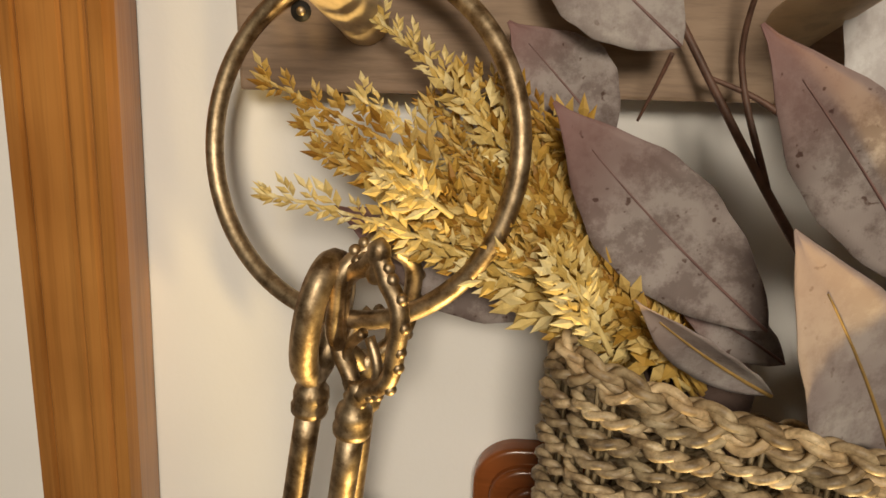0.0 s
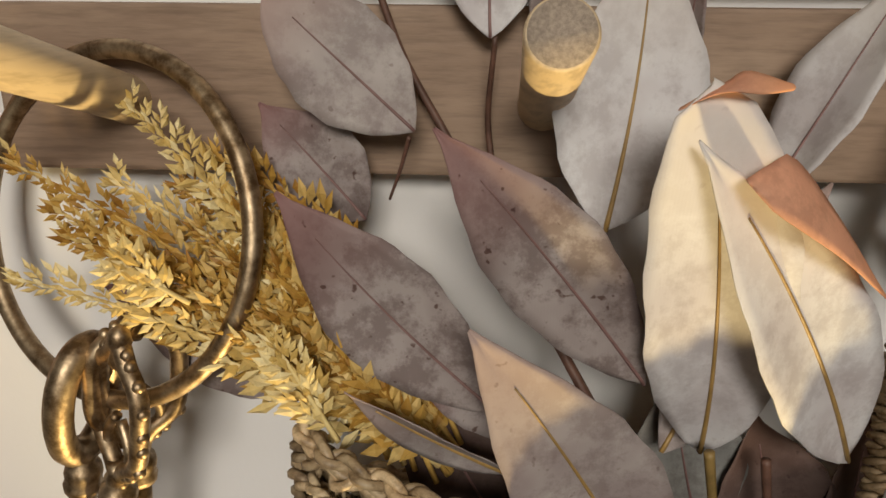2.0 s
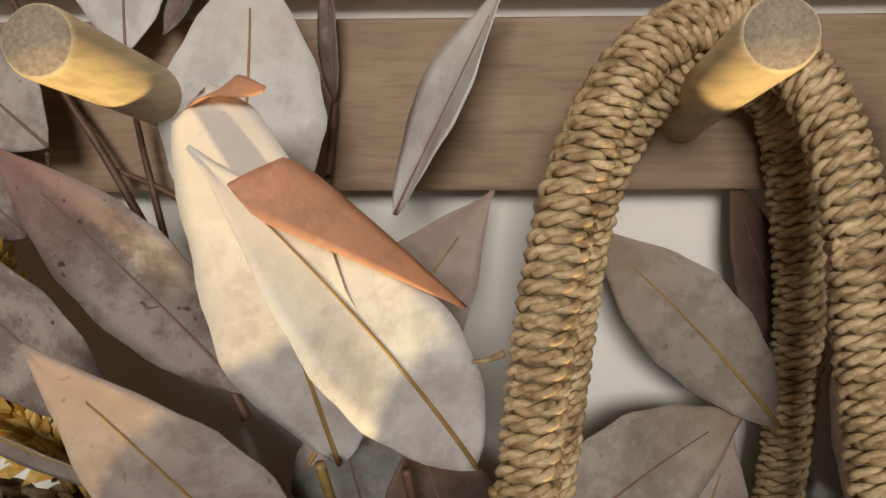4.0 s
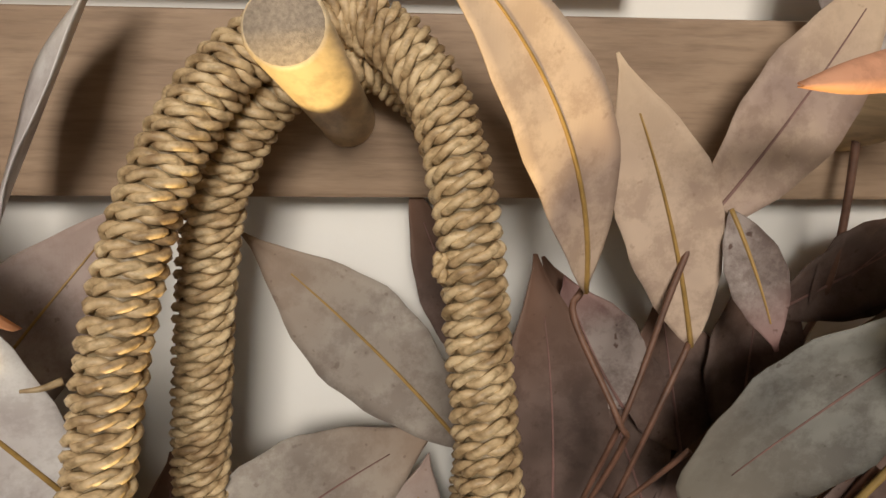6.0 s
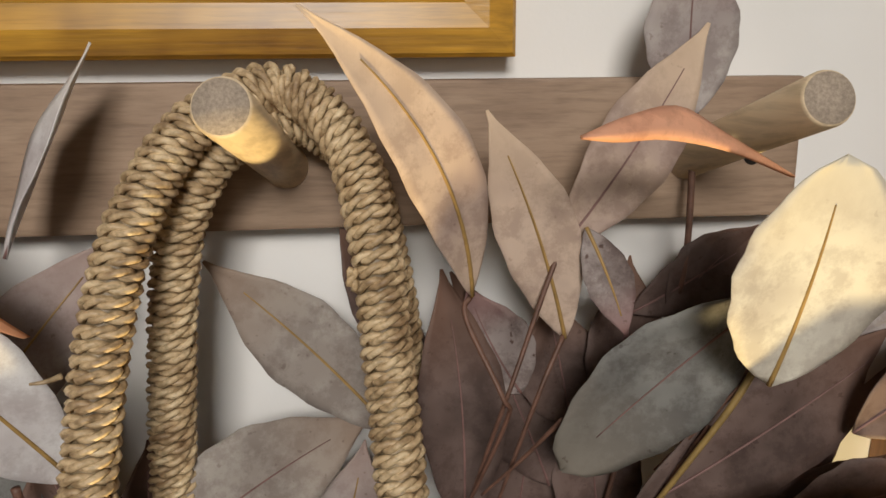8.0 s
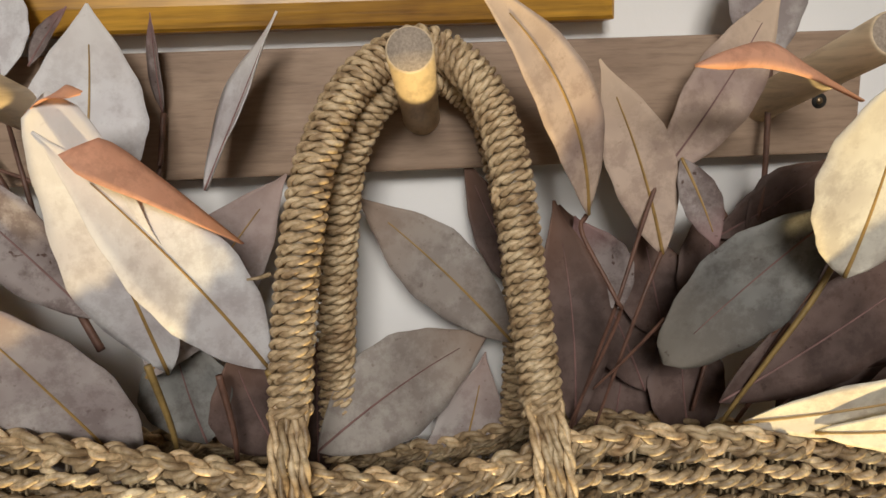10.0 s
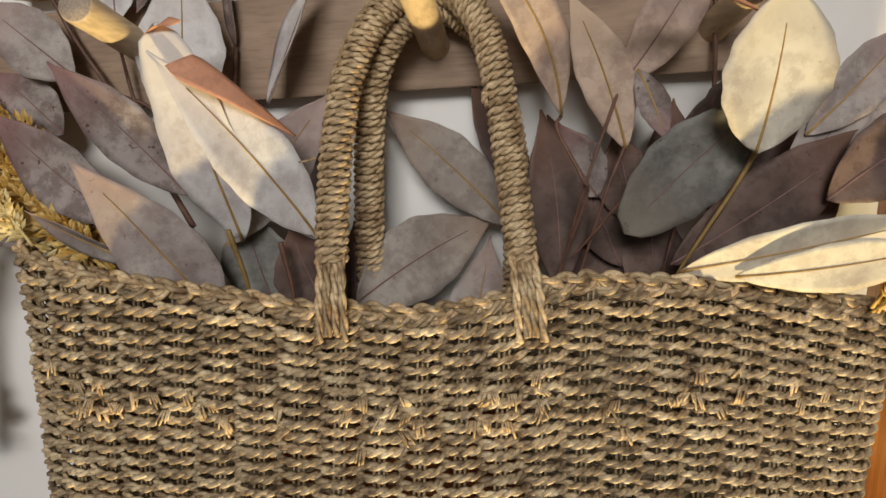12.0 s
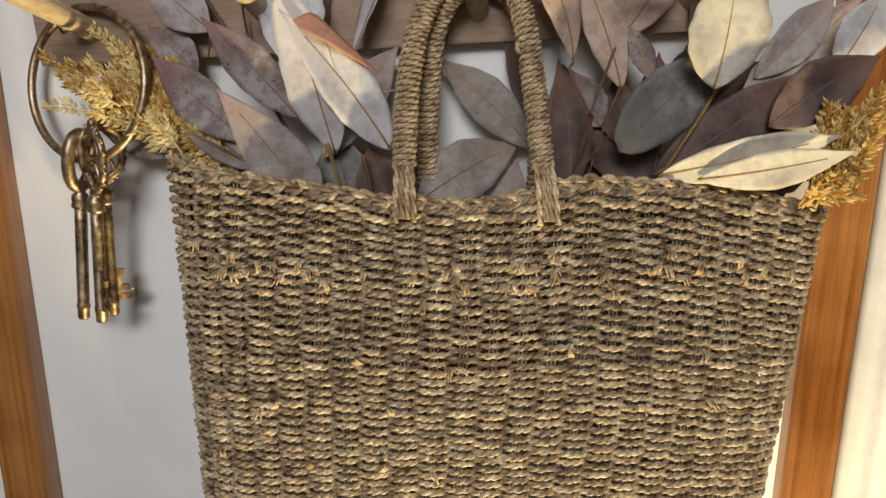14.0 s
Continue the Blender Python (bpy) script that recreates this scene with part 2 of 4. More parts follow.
def tube(p, radius, sides=6, ref=(0.13, 0.31, 0.94), closed=False, squash=1.0):
    p = np.asarray(p, dtype=float)
    n = len(p)
    _, a, b = frames_of(p, ref, closed)
    r = np.broadcast_to(np.asarray(radius, dtype=float), (n,))[:, None, None]
    ang = np.arange(sides) * 2 * np.pi / sides
    ring = np.cos(ang)[None, :, None] * a[:, None] + squash * np.sin(ang)[None, :, None] * b[:, None]
    verts = (p[:, None] + r * ring).reshape(-1, 3)
    faces = []
    for i in range(n if closed else n - 1):
        j = (i + 1) % n
        for k in range(sides):
            m = (k + 1) % sides
            faces.append((i * sides + k, i * sides + m, j * sides + m, j * sides + k))
    if not closed:
        faces += [tuple(range(sides))[::-1], tuple((n - 1) * sides + k for k in range(sides))]
    return verts, faces


def rope(p, radius, lay, plies=2, sides=5, ref=(0, 0, 1), closed=False, phase=0.0):
    """Plies twisted round the path p; lay: the length of one turn of a ply."""
    p = np.asarray(p, dtype=float)
    _, a, b = frames_of(p, ref, closed)
    step = np.linalg.norm(np.diff(np.vstack([p, p[:1]]) if closed else p, axis=0), axis=1)
    s = np.concatenate([[0], np.cumsum(step)])
    total = s[-1]
    s = s[:len(p)]
    turns = round(total / lay) if closed else total / lay
    out = []
    for k in range(plies):
        w = (2 * np.pi * (turns * s / total + k / plies) + phase)[:, None]
        r = np.broadcast_to(np.asarray(radius, dtype=float), (len(p),))
        q = p + 0.46 * r[:, None] * (np.cos(w) * a + np.sin(w) * b)
        out.append(tube(q, 0.60 * r, sides, ref, closed))
    return joined(out)


def lathe(profile, base, axis, sides=16):
    """Turned shape: (distance along axis, radius) pairs."""
    base, axis = np.asarray(base, dtype=float), unit(np.asarray(axis, dtype=float))
    side = unit(np.cross(axis, (0.3, 0.9, 0.2)))
    p = np.array([base + d * axis for d, _ in profile])
    other = np.cross(axis, side)
    ang = np.arange(sides) * 2 * np.pi / sides
    verts = np.concatenate([q + r * (np.cos(ang)[:, None] * side + np.sin(ang)[:, None] * other) for q, (_, r) in zip(p, profile)])
    faces = []
    for i in range(len(profile) - 1):
        for k in range(sides):
            m = (k + 1) % sides
            faces.append((i * sides + k, i * sides + m, (i + 1) * sides + m, (i + 1) * sides + k))
    faces += [tuple(range(sides))[::-1], tuple((len(profile) - 1) * sides + k for k in range(sides))]
    return verts, faces


def thing(name, label, category, group="", kind=""):
    """A top-level thing, leaning with the rail."""
    ob = tagged(new(name), label, category, group, kind)
    ob.matrix_world = HANG
    return ob


def setting(name, shape, material, label, category, smooth=False):
    return tagged(new(name, mesh_of(name, shape[0], shape[1], material, smooth)), label, category, kind="structure")


# ---- the room ----
setting("wall_north", box(-1.75, 2.15, 0.258, 0.36, 0, 2.5), WALL, "white painted wall behind the peg rail", "wall").matrix_world = WALL_TURN
# side walls, south wall and ceiling are out of view, darkened against bounced light
setting("wall_west", box(-1.7, -1.6, -2.1, 0.36, 0, 2.5), SIDE, "unseen side wall coloured dark to cut bounced light", "wall")
setting("wall_east", box(2.0, 2.1, -2.1, 0.36, 0, 2.5), SIDE, "unseen side wall coloured dark to cut bounced light", "wall")
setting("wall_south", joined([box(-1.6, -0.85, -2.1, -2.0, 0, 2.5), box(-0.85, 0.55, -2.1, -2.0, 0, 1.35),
                              box(-0.85, 0.55, -2.1, -2.0, 2.35, 2.5), box(0.55, 2.0, -2.1, -2.0, 0, 2.5)]), SIDE, "unseen wall with a window opening, coloured dark to cut bounced light", "wall")
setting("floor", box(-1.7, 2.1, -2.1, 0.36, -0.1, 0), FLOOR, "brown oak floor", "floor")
setting("ceiling", box(-1.7, 2.1, -2.1, 0.36, 2.5, 2.6), SIDE, "unseen ceiling coloured dark to cut bounced light", "ceiling")


def casing(name, x_left, width, label):
    """A moulded upright board on the wall."""
    profile = [(0.0, 0.0), (0.0, 0.012), (0.04, 0.0155), (0.17, 0.0165), (0.20, 0.0150), (0.23, 0.0165), (0.55, 0.0170), (0.58, 0.0162), (0.61, 0.0172),
               (0.74, 0.0176), (0.78, 0.0162), (0.83, 0.0185), (0.95, 0.0195), (1.0, 0.0150), (1.0, 0.0)]
    n = len(profile)
    levels = np.linspace(2.1, 0.0, 22)
    verts = [(x_left + u * width, 0.2575 - d, z) for z in levels for u, d in profile]
    faces = [(i * n + k, i * n + k + 1, (i + 1) * n + k + 1, (i + 1) * n + k) for i in range(len(levels) - 1) for k in range(n - 1)]
    faces += [tuple(range(n)), tuple((len(levels) - 1) * n + k for k in range(n))[::-1]]
    ob = setting(name, (verts, faces), PINE, label, "trim")
    ob.matrix_world = WALL_TURN
    return ob


casing("trim_1", -0.1125, 0.0395, "varnished orange pine upright beside the keys")
casing("trim_2", 0.5025, 0.0375, "varnished golden pine upright beside the basket")

# white cloth hanging past the right upright
cloth = [(0.5430 + 0.0035 * k, 0.246 - 0.006 * math.sin(k * 0.55) - 0.0012 * k, z) for z in np.linspace(2.05, 0.2, 40) for k in range(60)]
curtain = thing("curtain", "white cloth curtain hanging beside the pine upright", "curtain")
curtain.matrix_world = WALL_TURN
thick(part_of("cloth", (cloth, [(i * 60 + k, i * 60 + k + 1, (i + 1) * 60 + k + 1, (i + 1) * 60 + k) for i in range(39) for k in range(59)]), CURTAIN, curtain), 0.0012)

# ---- peg rail ----
peg_rail = thing("peg_rail", "pale brown wooden wall rail with four round pegs", "peg rail")
peg_rail.matrix_world = HANG @ WALL_TURN
part_of("board", box(-0.0300, 0.4472, 0.24, 0.2575, 1.5215, 1.5705, 0.0012), RAIL, peg_rail, smooth=False)
PEGS = [(0.0088, 0.0030), (0.1320, 0.1288), (0.2682, 0.2625), (0.4063, 0.4064)]
for base_x, end_x in PEGS:
    a, b = np.array((base_x, 0.2405, 1.5430)), np.array((end_x, 0.159, 1.5664))
    length = float(np.linalg.norm(b - a))
    peg = part_of("peg", lathe([(-0.004, 0.0071), (0.0, 0.0075), (0.004, 0.0072), (length * 0.5, 0.0071), (length - 0.0012, 0.0072), (length - 0.0003, 0.0069), (length, 0.0066)], a, b - a, 28), PEG, peg_rail, "round bare wooden peg")
    part_of("end_grain", lathe([(length - 0.0004, 0.0067), (length + 0.0003, 0.0064)], a, b - a, 28), ENDGRAIN, peg, "rough sawn peg end")
for x, z in ((-0.0100, 1.5451), (0.4300, 1.5430)):
    part_of("screw_hole", lathe([(0.0, 0.0030), (0.0006, 0.0031)], (x, 0.2402, z), (0, -1, 0), 18), HOLE, peg_rail, "dark countersunk screw hole")
    part_of("screw", lathe([(0.0, 0.0016), (0.0009, 0.0012)], (x, 0.2399, z), (0, -1, 0), 12), BRASS, peg_rail, "small screw head")

# ---- picture frame ----
frame_thing = thing("picture_frame", "rubbed gilt picture frame with a beaded inner edge", "picture frame")
frame_thing.matrix_world = HANG @ WALL_TURN
X0, X1, Z0, Z1 = 0.0605, 0.3455, 1.5777, 1.86


def mitred(name, material, inset, width, y_front, y_back, crown=0.0):
    """Four mitred lengths of moulding, each its own part."""
    o = (X0 + inset, X1 - inset, Z0 + inset, Z1 - inset)
    i = (o[0] + width, o[1] - width, o[2] + width, o[3] - width)
    outer = [(o[0], o[2]), (o[1], o[2]), (o[1], o[3]), (o[0], o[3])]
    inner = [(i[0], i[2]), (i[1], i[2]), (i[1], i[3]), (i[0], i[3])]
    for k in range(4):
        m = (k + 1) % 4
        sect = [(0.0, y_back), (0.0, y_front + 0.0016), (0.07, y_front), (0.5, y_front - crown), (0.93, y_front), (1.0, y_front + 0.0016), (1.0, y_back)]
        verts = []
        for corner in (k, m):
            for u, y in sect:
                verts.append((outer[corner][0] + (inner[corner][0] - outer[corner][0]) * u, y, outer[corner][1] + (inner[corner][1] - outer[corner][1]) * u))
        faces = [(j, j + 1, j + 8, j + 7) for j in range(6)] + [tuple(range(7))[::-1], tuple(range(7, 14))]
        part_of(name, (verts, faces), material, frame_thing, smooth=False)


mitred("moulding", GILT, 0.0, 0.0185, 0.2405, 0.2575, 0.0012)
mitred("inner_moulding", GILT, 0.0187, 0.006, 0.2435, 0.2572)
part_of("print", box(X0 + 0.024, X1 - 0.024, 0.2490, 0.2530, Z0 + 0.024, Z1 - 0.024), PAPER, frame_thing, "white printed sheet", False)
part_of("backing", box(X0 + 0.012, X1 - 0.012, 0.2535, 0.2572, Z0 + 0.012, Z1 - 0.012), VARNISH, frame_thing, "", False)
bm = bmesh.new()
bmesh.ops.create_uvsphere(bm, u_segments=8, v_segments=6, radius=0.0015)
bead_mesh = mesh_of("bead", *from_bm(bm), BEAD)
runs = [((X0 + 0.0215, Z0 + 0.0215), (X1 - 0.0215, Z0 + 0.0215), 72), ((X1 - 0.0215, Z0 + 0.0215), (X1 - 0.0215, Z1 - 0.0215), 66), ((X0 + 0.0215, Z0 + 0.0215), (X0 + 0.0215, Z1 - 0.0215), 66)]
for (xa, za), (xb, zb), count in runs:
    for k in range(count):
        u = (k + 0.5) / count
        ob = child(new("bead", bead_mesh), frame_thing)
        ob.location = (xa + (xb - xa) * u, 0.2430, za + (zb - za) * u)

# ---- the basket ----
basket = thing("basket", "woven seagrass basket hanging by its handles from a wooden peg", "basket")
RIM_X = (0.062, 0.108, 0.142, 0.176, 0.203, 0.222, 0.250, 0.277, 0.290, 0.306, 0.326, 0.358, 0.389, 0.4145, 0.4365, 0.470)
RIM_Z = (1.4675, 1.4570, 1.4507, 1.4448, 1.4382, 1.4370, 1.4329, 1.4352, 1.4380, 1.4430, 1.4440, 1.4404, 1.4372, 1.4315, 1.4254, 1.4150)


def rim_height(x):
    return np.interp(x, RIM_X, RIM_Z)


def outline(z, n=400):
    """The basket's closed outline at height z: points and outward normals, evenly spaced, from the right end round by the front."""
    k = np.clip((1.44 - z) / 0.21, -0.2, 1.7)
    cx, half = 0.2738 - 0.019 * k, 0.2053 - 0.0121 * k
    deep = np.interp(z, (1.09, 1.23, 1.33, 1.41, 1.46), (0.050, 0.052, 0.050, 0.039, 0.033))
    ang = np.linspace(0, 2 * np.pi, 1600)
    c, s = np.cos(ang), np.sin(ang)
    x = cx + half * np.sign(c) * np.abs(c) ** 0.8
    y = 0.187 - 0.030 * (x - 0.26) - deep * np.sign(s) * np.abs(s) ** 0.8
    p = even(np.stack([x, y, np.full_like(x, z)], 1), n + 1)[:n]
    t = unit(np.roll(p, -1, 0) - np.roll(p, 1, 0))
    return p, np.stack([-t[:, 1], t[:, 0], 0 * t[:, 0]], 1)


STAKES, PITCH, ROWS_DOWN = 48, 0.0030, 114
rng = np.random.default_rng(5)
for row in range(ROWS_DOWN):
    depth = 0.0088 + row * PITCH
    flat = 1.4385 - depth
    p, nrm = outline(flat, 760)
    u = np.arange(len(p)) / len(p)
    sag = math.exp(-depth / 0.095)
    p[:, 2] = flat + (rim_height(p[:, 0]) - 1.4385) * sag - 0.075 * (1 - sag) * (p[:, 0] - 0.26) * 0.6
    p[:, 2] -= 0.027 * np.clip(nrm[:, 1], 0, 1) * sag
    wob = sum(0.0006 * math.sin(1.7 * k + 0.03 * k * row) * np.sin(2 * np.pi * k * u + k * k + 0.011 * k * row) for k in (3, 5, 8, 13))
    p[:, 2] += wob
    beat = np.tanh(1.5 * np.cos(np.pi * (STAKES * u + row) + 0.3 * wob * 1000)) / 0.905
    p += nrm * (0.0036 * beat + 0.00035 * rng.normal(0, 1) + 0.3 * wob)[:, None]
    part_of("weft_cord", rope(p, (0.00188 + 0.00040 * beat) * rng.uniform(0.86, 1.12), -rng.uniform(0.0098, 0.0130), 2, 6, (0, 0, 1), True, rng.random() * 6), GRASS, basket)
levels = np.linspace(1.4325, 1.4385 - 0.0088 - ROWS_DOWN * PITCH, 18)
rings = [outline(z, STAKES * 4) for z in levels]
for k in range(STAKES):
    cords = []
    for off in (-1, 0, 1):
        pts = [rings[i][0][(k * 4 + off) % (STAKES * 4)] * 0.5 + rings[i][0][k * 4] * 0.5 - rings[i][1][k * 4] * 0.0004 for i in range(len(levels))]
        pts = np.array(pts)
        pts[:, 2] += (rim_height(pts[:, 0]) - 1.4385 - 0.027 * max(0.0, rings[0][1][k * 4][1])) * np.exp(-np.arange(len(levels)) / 3.0)
        cords.append(tube(smooth_path(pts, 50), 0.00075, 4))
    part_of("stake", joined(cords), STAKE, basket, "thin upright seagrass stakes")
p, nrm = outline(1.4385 - 0.0088 - ROWS_DOWN * PITCH, 120)
part_of("base", (np.vstack([p, p * (1, 1, 1) - (0, 0, 0.004)]), [tuple(range(120)), tuple(range(239, 119, -1))] + [(i, (i + 1) % 120, 120 + (i + 1) % 120, 120 + i) for i in range(120)]), STAKE, basket)

# plaited rim
p, nrm = outline(1.4385, 1300)
plaits = 28
u = np.arange(len(p)) / len(p)
p[:, 2] = rim_height(p[:, 0]) - 0.0050 - 0.027 * np.clip(nrm[:, 1], 0, 1)
for k in range(3):
    w = 2 * np.pi * (plaits * u + k / 3)
    q = p + nrm * (0.0010 + 0.0019 * np.sin(2 * w))[:, None]
    q[:, 2] += 0.0035 * np.sin(w)
    part_of("rim_plait", rope(q, 0.0023, -0.0200, 2, 6, (0, 0, 1), True, k), GRASS_CORD, basket)

# snipped cord ends sticking out of the weave
for k in range(70):
    row = rng.choice([12, 16, 19, 32, 43, 56, 70]) if k > 40 else rng.integers(10, 17)
    z = 1.4385 - 0.0088 - row * PITCH
    ring_p, ring_n = outline(z, 400)
    i = int(rng.integers(15, 190))
    a = ring_p[i] + ring_n[i] * 0.0050
    a[2] += (rim_height(a[0]) - 1.4385) * math.exp(-row * PITCH / 0.095)
    d = np.array((rng.normal(0, 0.35), 0, -1.0 if k < 40 else rng.normal(0, 0.7)))
    fibres = []
    for m in range(4):
        s = a + np.array((0.0011 * (m - 1.5), 0, 0))
        e = s + unit(d + np.array((rng.normal(0, 0.12), -0.25, 0))) * rng.uniform(0.004, 0.0085)
        fibres.append(tube(np.linspace(s, e, 3), (0.0006, 0.0007, 0.0005), 4))
    part_of("cord_end", joined(fibres), GRASS_CORD, basket)


def handle(points, label):
    """A handle wound with twisted cord, over a core."""
    core = smooth_path(points, 400)
    h = part_of("handle", tube(core, 0.0052, 8, (0, 1, 0)), STAKE, basket, label)
    span = np.linalg.norm(np.diff(core, axis=0), axis=1).sum()
    turns = int(span / 0.0037)
    n = turns * 36
    c = even(core, n)
    _, a, b = frames_of(c, (0, 1, 0))
    w = (2 * np.pi * turns * np.arange(n) / n)[:, None]
    out = np.cos(w) * a + np.sin(w) * b
    part_of("winding", rope(c + 0.0058 * out, 0.00188, -0.0110, 2, 6, out), GRASS_CORD, h, "tightly wound twisted seagrass cord")
    return h


HANDLE_FRONT = [(0.2159, 0.154, 1.4534), (0.2183, 0.162, 1.4797), (0.2226, 0.170, 1.5088), (0.2300, 0.181, 1.5360), (0.2450, 0.194, 1.5591), (0.2682, 0.204, 1.5691), (0.2864, 0.194, 1.5550), (0.2935, 0.181, 1.5290), (0.2962, 0.171, 1.4952), (0.2976, 0.163, 1.4729), (0.2986, 0.154, 1.4477)]
HANDLE_BACK = [(0.2275, 0.2, 1.415), (0.2297, 0.2, 1.455), (0.2317, 0.2, 1.4816), (0.2346, 0.2, 1.5104), (0.2395, 0.2, 1.5331), (0.252, 0.203, 1.5525), (0.272, 0.21, 1.559), (0.289, 0.217, 1.548), (0.2956, 0.22, 1.5335), (0.3017, 0.22, 1.504), (0.3047, 0.22, 1.4777), (0.3045, 0.219, 1.447), (0.302, 0.216, 1.4154)]
front_handle = handle(HANDLE_FRONT, "arched front handle wound with seagrass cord")
back_handle = handle(HANDLE_BACK, "arched back handle wound with seagrass cord")
for end in (HANDLE_FRONT[0], HANDLE_FRONT[-1]):
    x, y, z = end
    side = 1 if x > 0.25 else -1
    for k in range(4):
        v = (k - 1.5) / 1.5
        lift = 0.0010 if k % 2 else 0.0
        skin = 0.187 - 0.030 * (x - 0.26) - 0.0435 - lift
        pts = [(x + 0.0046 * v, y + 0.0005, z + 0.006), (x + 0.0047 * v, min(y - 0.006, skin + 0.003), z - 0.003), (x + 0.0050 * v + 0.0005 * side, skin - 0.001, z - 0.012),
               (x + 0.0053 * v + 0.001 * side, skin - 0.0035, z - 0.0290 - 0.0016 * math.cos(k * 2.2))]
        part_of("handle_foot", rope(smooth_path(pts, 44), 0.0019, -0.0190, 2, 7, (0, 1, 0), False, k), GRASS_CORD, front_handle)

# a loose fibre and a knotted end on the front handle
part_of("cord_end", tube(smooth_path([(0.2121, 0.166, 1.4981), (0.2086, 0.164, 1.4975), (0.2049, 0.1635, 1.4973)], 8), np.linspace(0.0009, 0.0004, 8), 5), GRASS_CORD, front_handle, "loose pale fibre")
part_of("cord_end", rope(smooth_path([(0.2887, 0.175, 1.5151), (0.2869, 0.1715, 1.5178), (0.2875, 0.1725, 1.5212)], 10), 0.0017, 0.006, 2, 5, (0, 1, 0)), GRASS_CORD, front_handle, "short knotted cord end")

# ---- keys on their ring ----
ring_thing = thing("key_ring", "large round aged brass ring hanging on a wooden peg", "key ring")
centre, across = np.array((0.0080, 0.2189, 1.5094)), np.array((0.9158, -0.4016, 0.0))
upward = np.array((0.0858, 0.1957, 0.9769))
ang = np.linspace(0, 2 * np.pi, 97)[:-1]
part_of("ring", tube(centre + 0.0500 * (np.cos(ang)[:, None] * across + np.sin(ang)[:, None] * upward), 0.0028, 14, np.cross(across, upward), True), BRASS, ring_thing)


def key(name, top, foot, turn, ornate, bit_side, label):
    """An old key: bow, collar, shank and bit. top: where its bow hangs on the ring; foot: the shank's end."""
    top, foot = np.array(top), np.array(foot)
    thing_ob = thing(name, label, "key", "keys on the brass ring")
    axis = unit(foot - top)
    wide = np.array((math.cos(turn), math.sin(turn), 0.0))
    wide = unit(wide - wide.dot(axis) * axis)
    thick = np.cross(axis, wide)
    bow_long = 0.042 if ornate else 0.036
    ang = np.linspace(0, 2 * np.pi, 61)[:-1]
    if ornate:
        rad = 0.0128 * (1 + 0.06 * np.cos(6 * ang))
    else:
        rad = 0.0112 * (1 + 0.10 * np.cos(2 * ang))
    mid = top + axis * (0.009 if ornate else 0.012)
    tall = 1.62 if ornate else 1.45
    pinch = 1 - 0.30 * np.cos(ang) ** 2 if ornate else 1.0
    loop = mid + (rad * np.sin(ang) * pinch)[:, None] * wide - (rad * np.cos(ang) * tall)[:, None] * axis
    bow = part_of("bow", tube(loop, 0.0027 if ornate else 0.0042, 10, thick, True), BRASS, thing_ob)
    if ornate:
        beads = []
        for k in range(22):
            if 8 <= k <= 13:
                continue
            i = int(k / 22 * 60 + 15) % 60
            bm = bmesh.new()
            q = mid + (loop[i] - mid) * 1.14
            bmesh.ops.create_uvsphere(bm, u_segments=8, v_segments=6, radius=0.0019, matrix=Matrix.Translation(q))
            beads.append(from_bm(bm))
        for sgn in (-1, 1):
            curl = [mid + wide * sgn * (0.0012 + 0.0055 * math.sin(v * 2.6)) + axis * (0.002 + 0.016 * v) for v in np.linspace(0, 1, 12)]
            beads.append(tube(curl, 0.0016, 8, thick))
        tip = mid - axis * 0.0215
        beads.append(lathe([(-0.006, 0.0008), (-0.004, 0.0028), (-0.001, 0.0034), (0.002, 0.0022), (0.005, 0.003), (0.007, 0.0018)], tip, axis, 12))
        tagged(part_of("beading", joined(beads), BRASS, bow, "cast beaded scroll edge"), kind="stuff")
    start = mid + axis * (0.0205 if ornate else 0.0175)
    long = float(np.linalg.norm(foot - start))
    part_of("collar", lathe([(-0.003, 0.0032), (0.000, 0.0030), (0.002, 0.0040), (0.0045, 0.0034), (0.006, 0.0052), (0.0085, 0.0056), (0.0115, 0.0052), (0.0125, 0.0058), (0.0145, 0.0056), (0.0155, 0.0040)], start, axis, 18), BRASS, thing_ob)
    part_of("shank", lathe([(0.013, 0.0040), (0.03, 0.0041), (long - 0.012, 0.0040), (long - 0.011, 0.0045), (long - 0.008, 0.0045), (long - 0.007, 0.0040), (long - 0.001, 0.0040), (long, 0.0034)], start, axis, 18), BRASS, thing_ob)
    if bit_side:
        shapes = []
        for lo, hi, reach in ((0.010, 0.034, 0.0065), (0.0105, 0.0145, 0.0135), (0.0175, 0.0215, 0.0115), (0.029, 0.0335, 0.0090)):
            o = foot - axis * lo
            e = foot - axis * hi
            s = wide * bit_side
            c = [o + s * 0.003, o + s * reach, e + s * reach, e + s * 0.003]
            verts = [q + thick * 0.0014 for q in c] + [q - thick * 0.0014 for q in c]
            shapes.append((verts, [(0, 1, 2, 3), (7, 6, 5, 4), (0, 4, 5, 1), (1, 5, 6, 2), (2, 6, 7, 3), (3, 7, 4, 0)]))
        hook = foot - axis * 0.0165 + wide * bit_side * 0.013
        shapes.append(tube(np.array([hook, hook + axis * -0.001 + wide * bit_side * 0.002, hook + axis * 0.0045 + wide * bit_side * 0.0022]), 0.0013, 6, thick))
        part_of("bit", joined(shapes), BRASS, thing_ob, "", False)
    return thing_ob


key("key", (0.0021, 0.206, 1.4725), (-0.0205, 0.216, 1.3482), 1.25, False, 0, "aged brass key with a plain oval bow")
key("key", (0.0158, 0.2085, 1.4743), (-0.0005, 0.2195, 1.3490), 0.55, True, 1, "aged brass key with a beaded ornate bow behind the others")
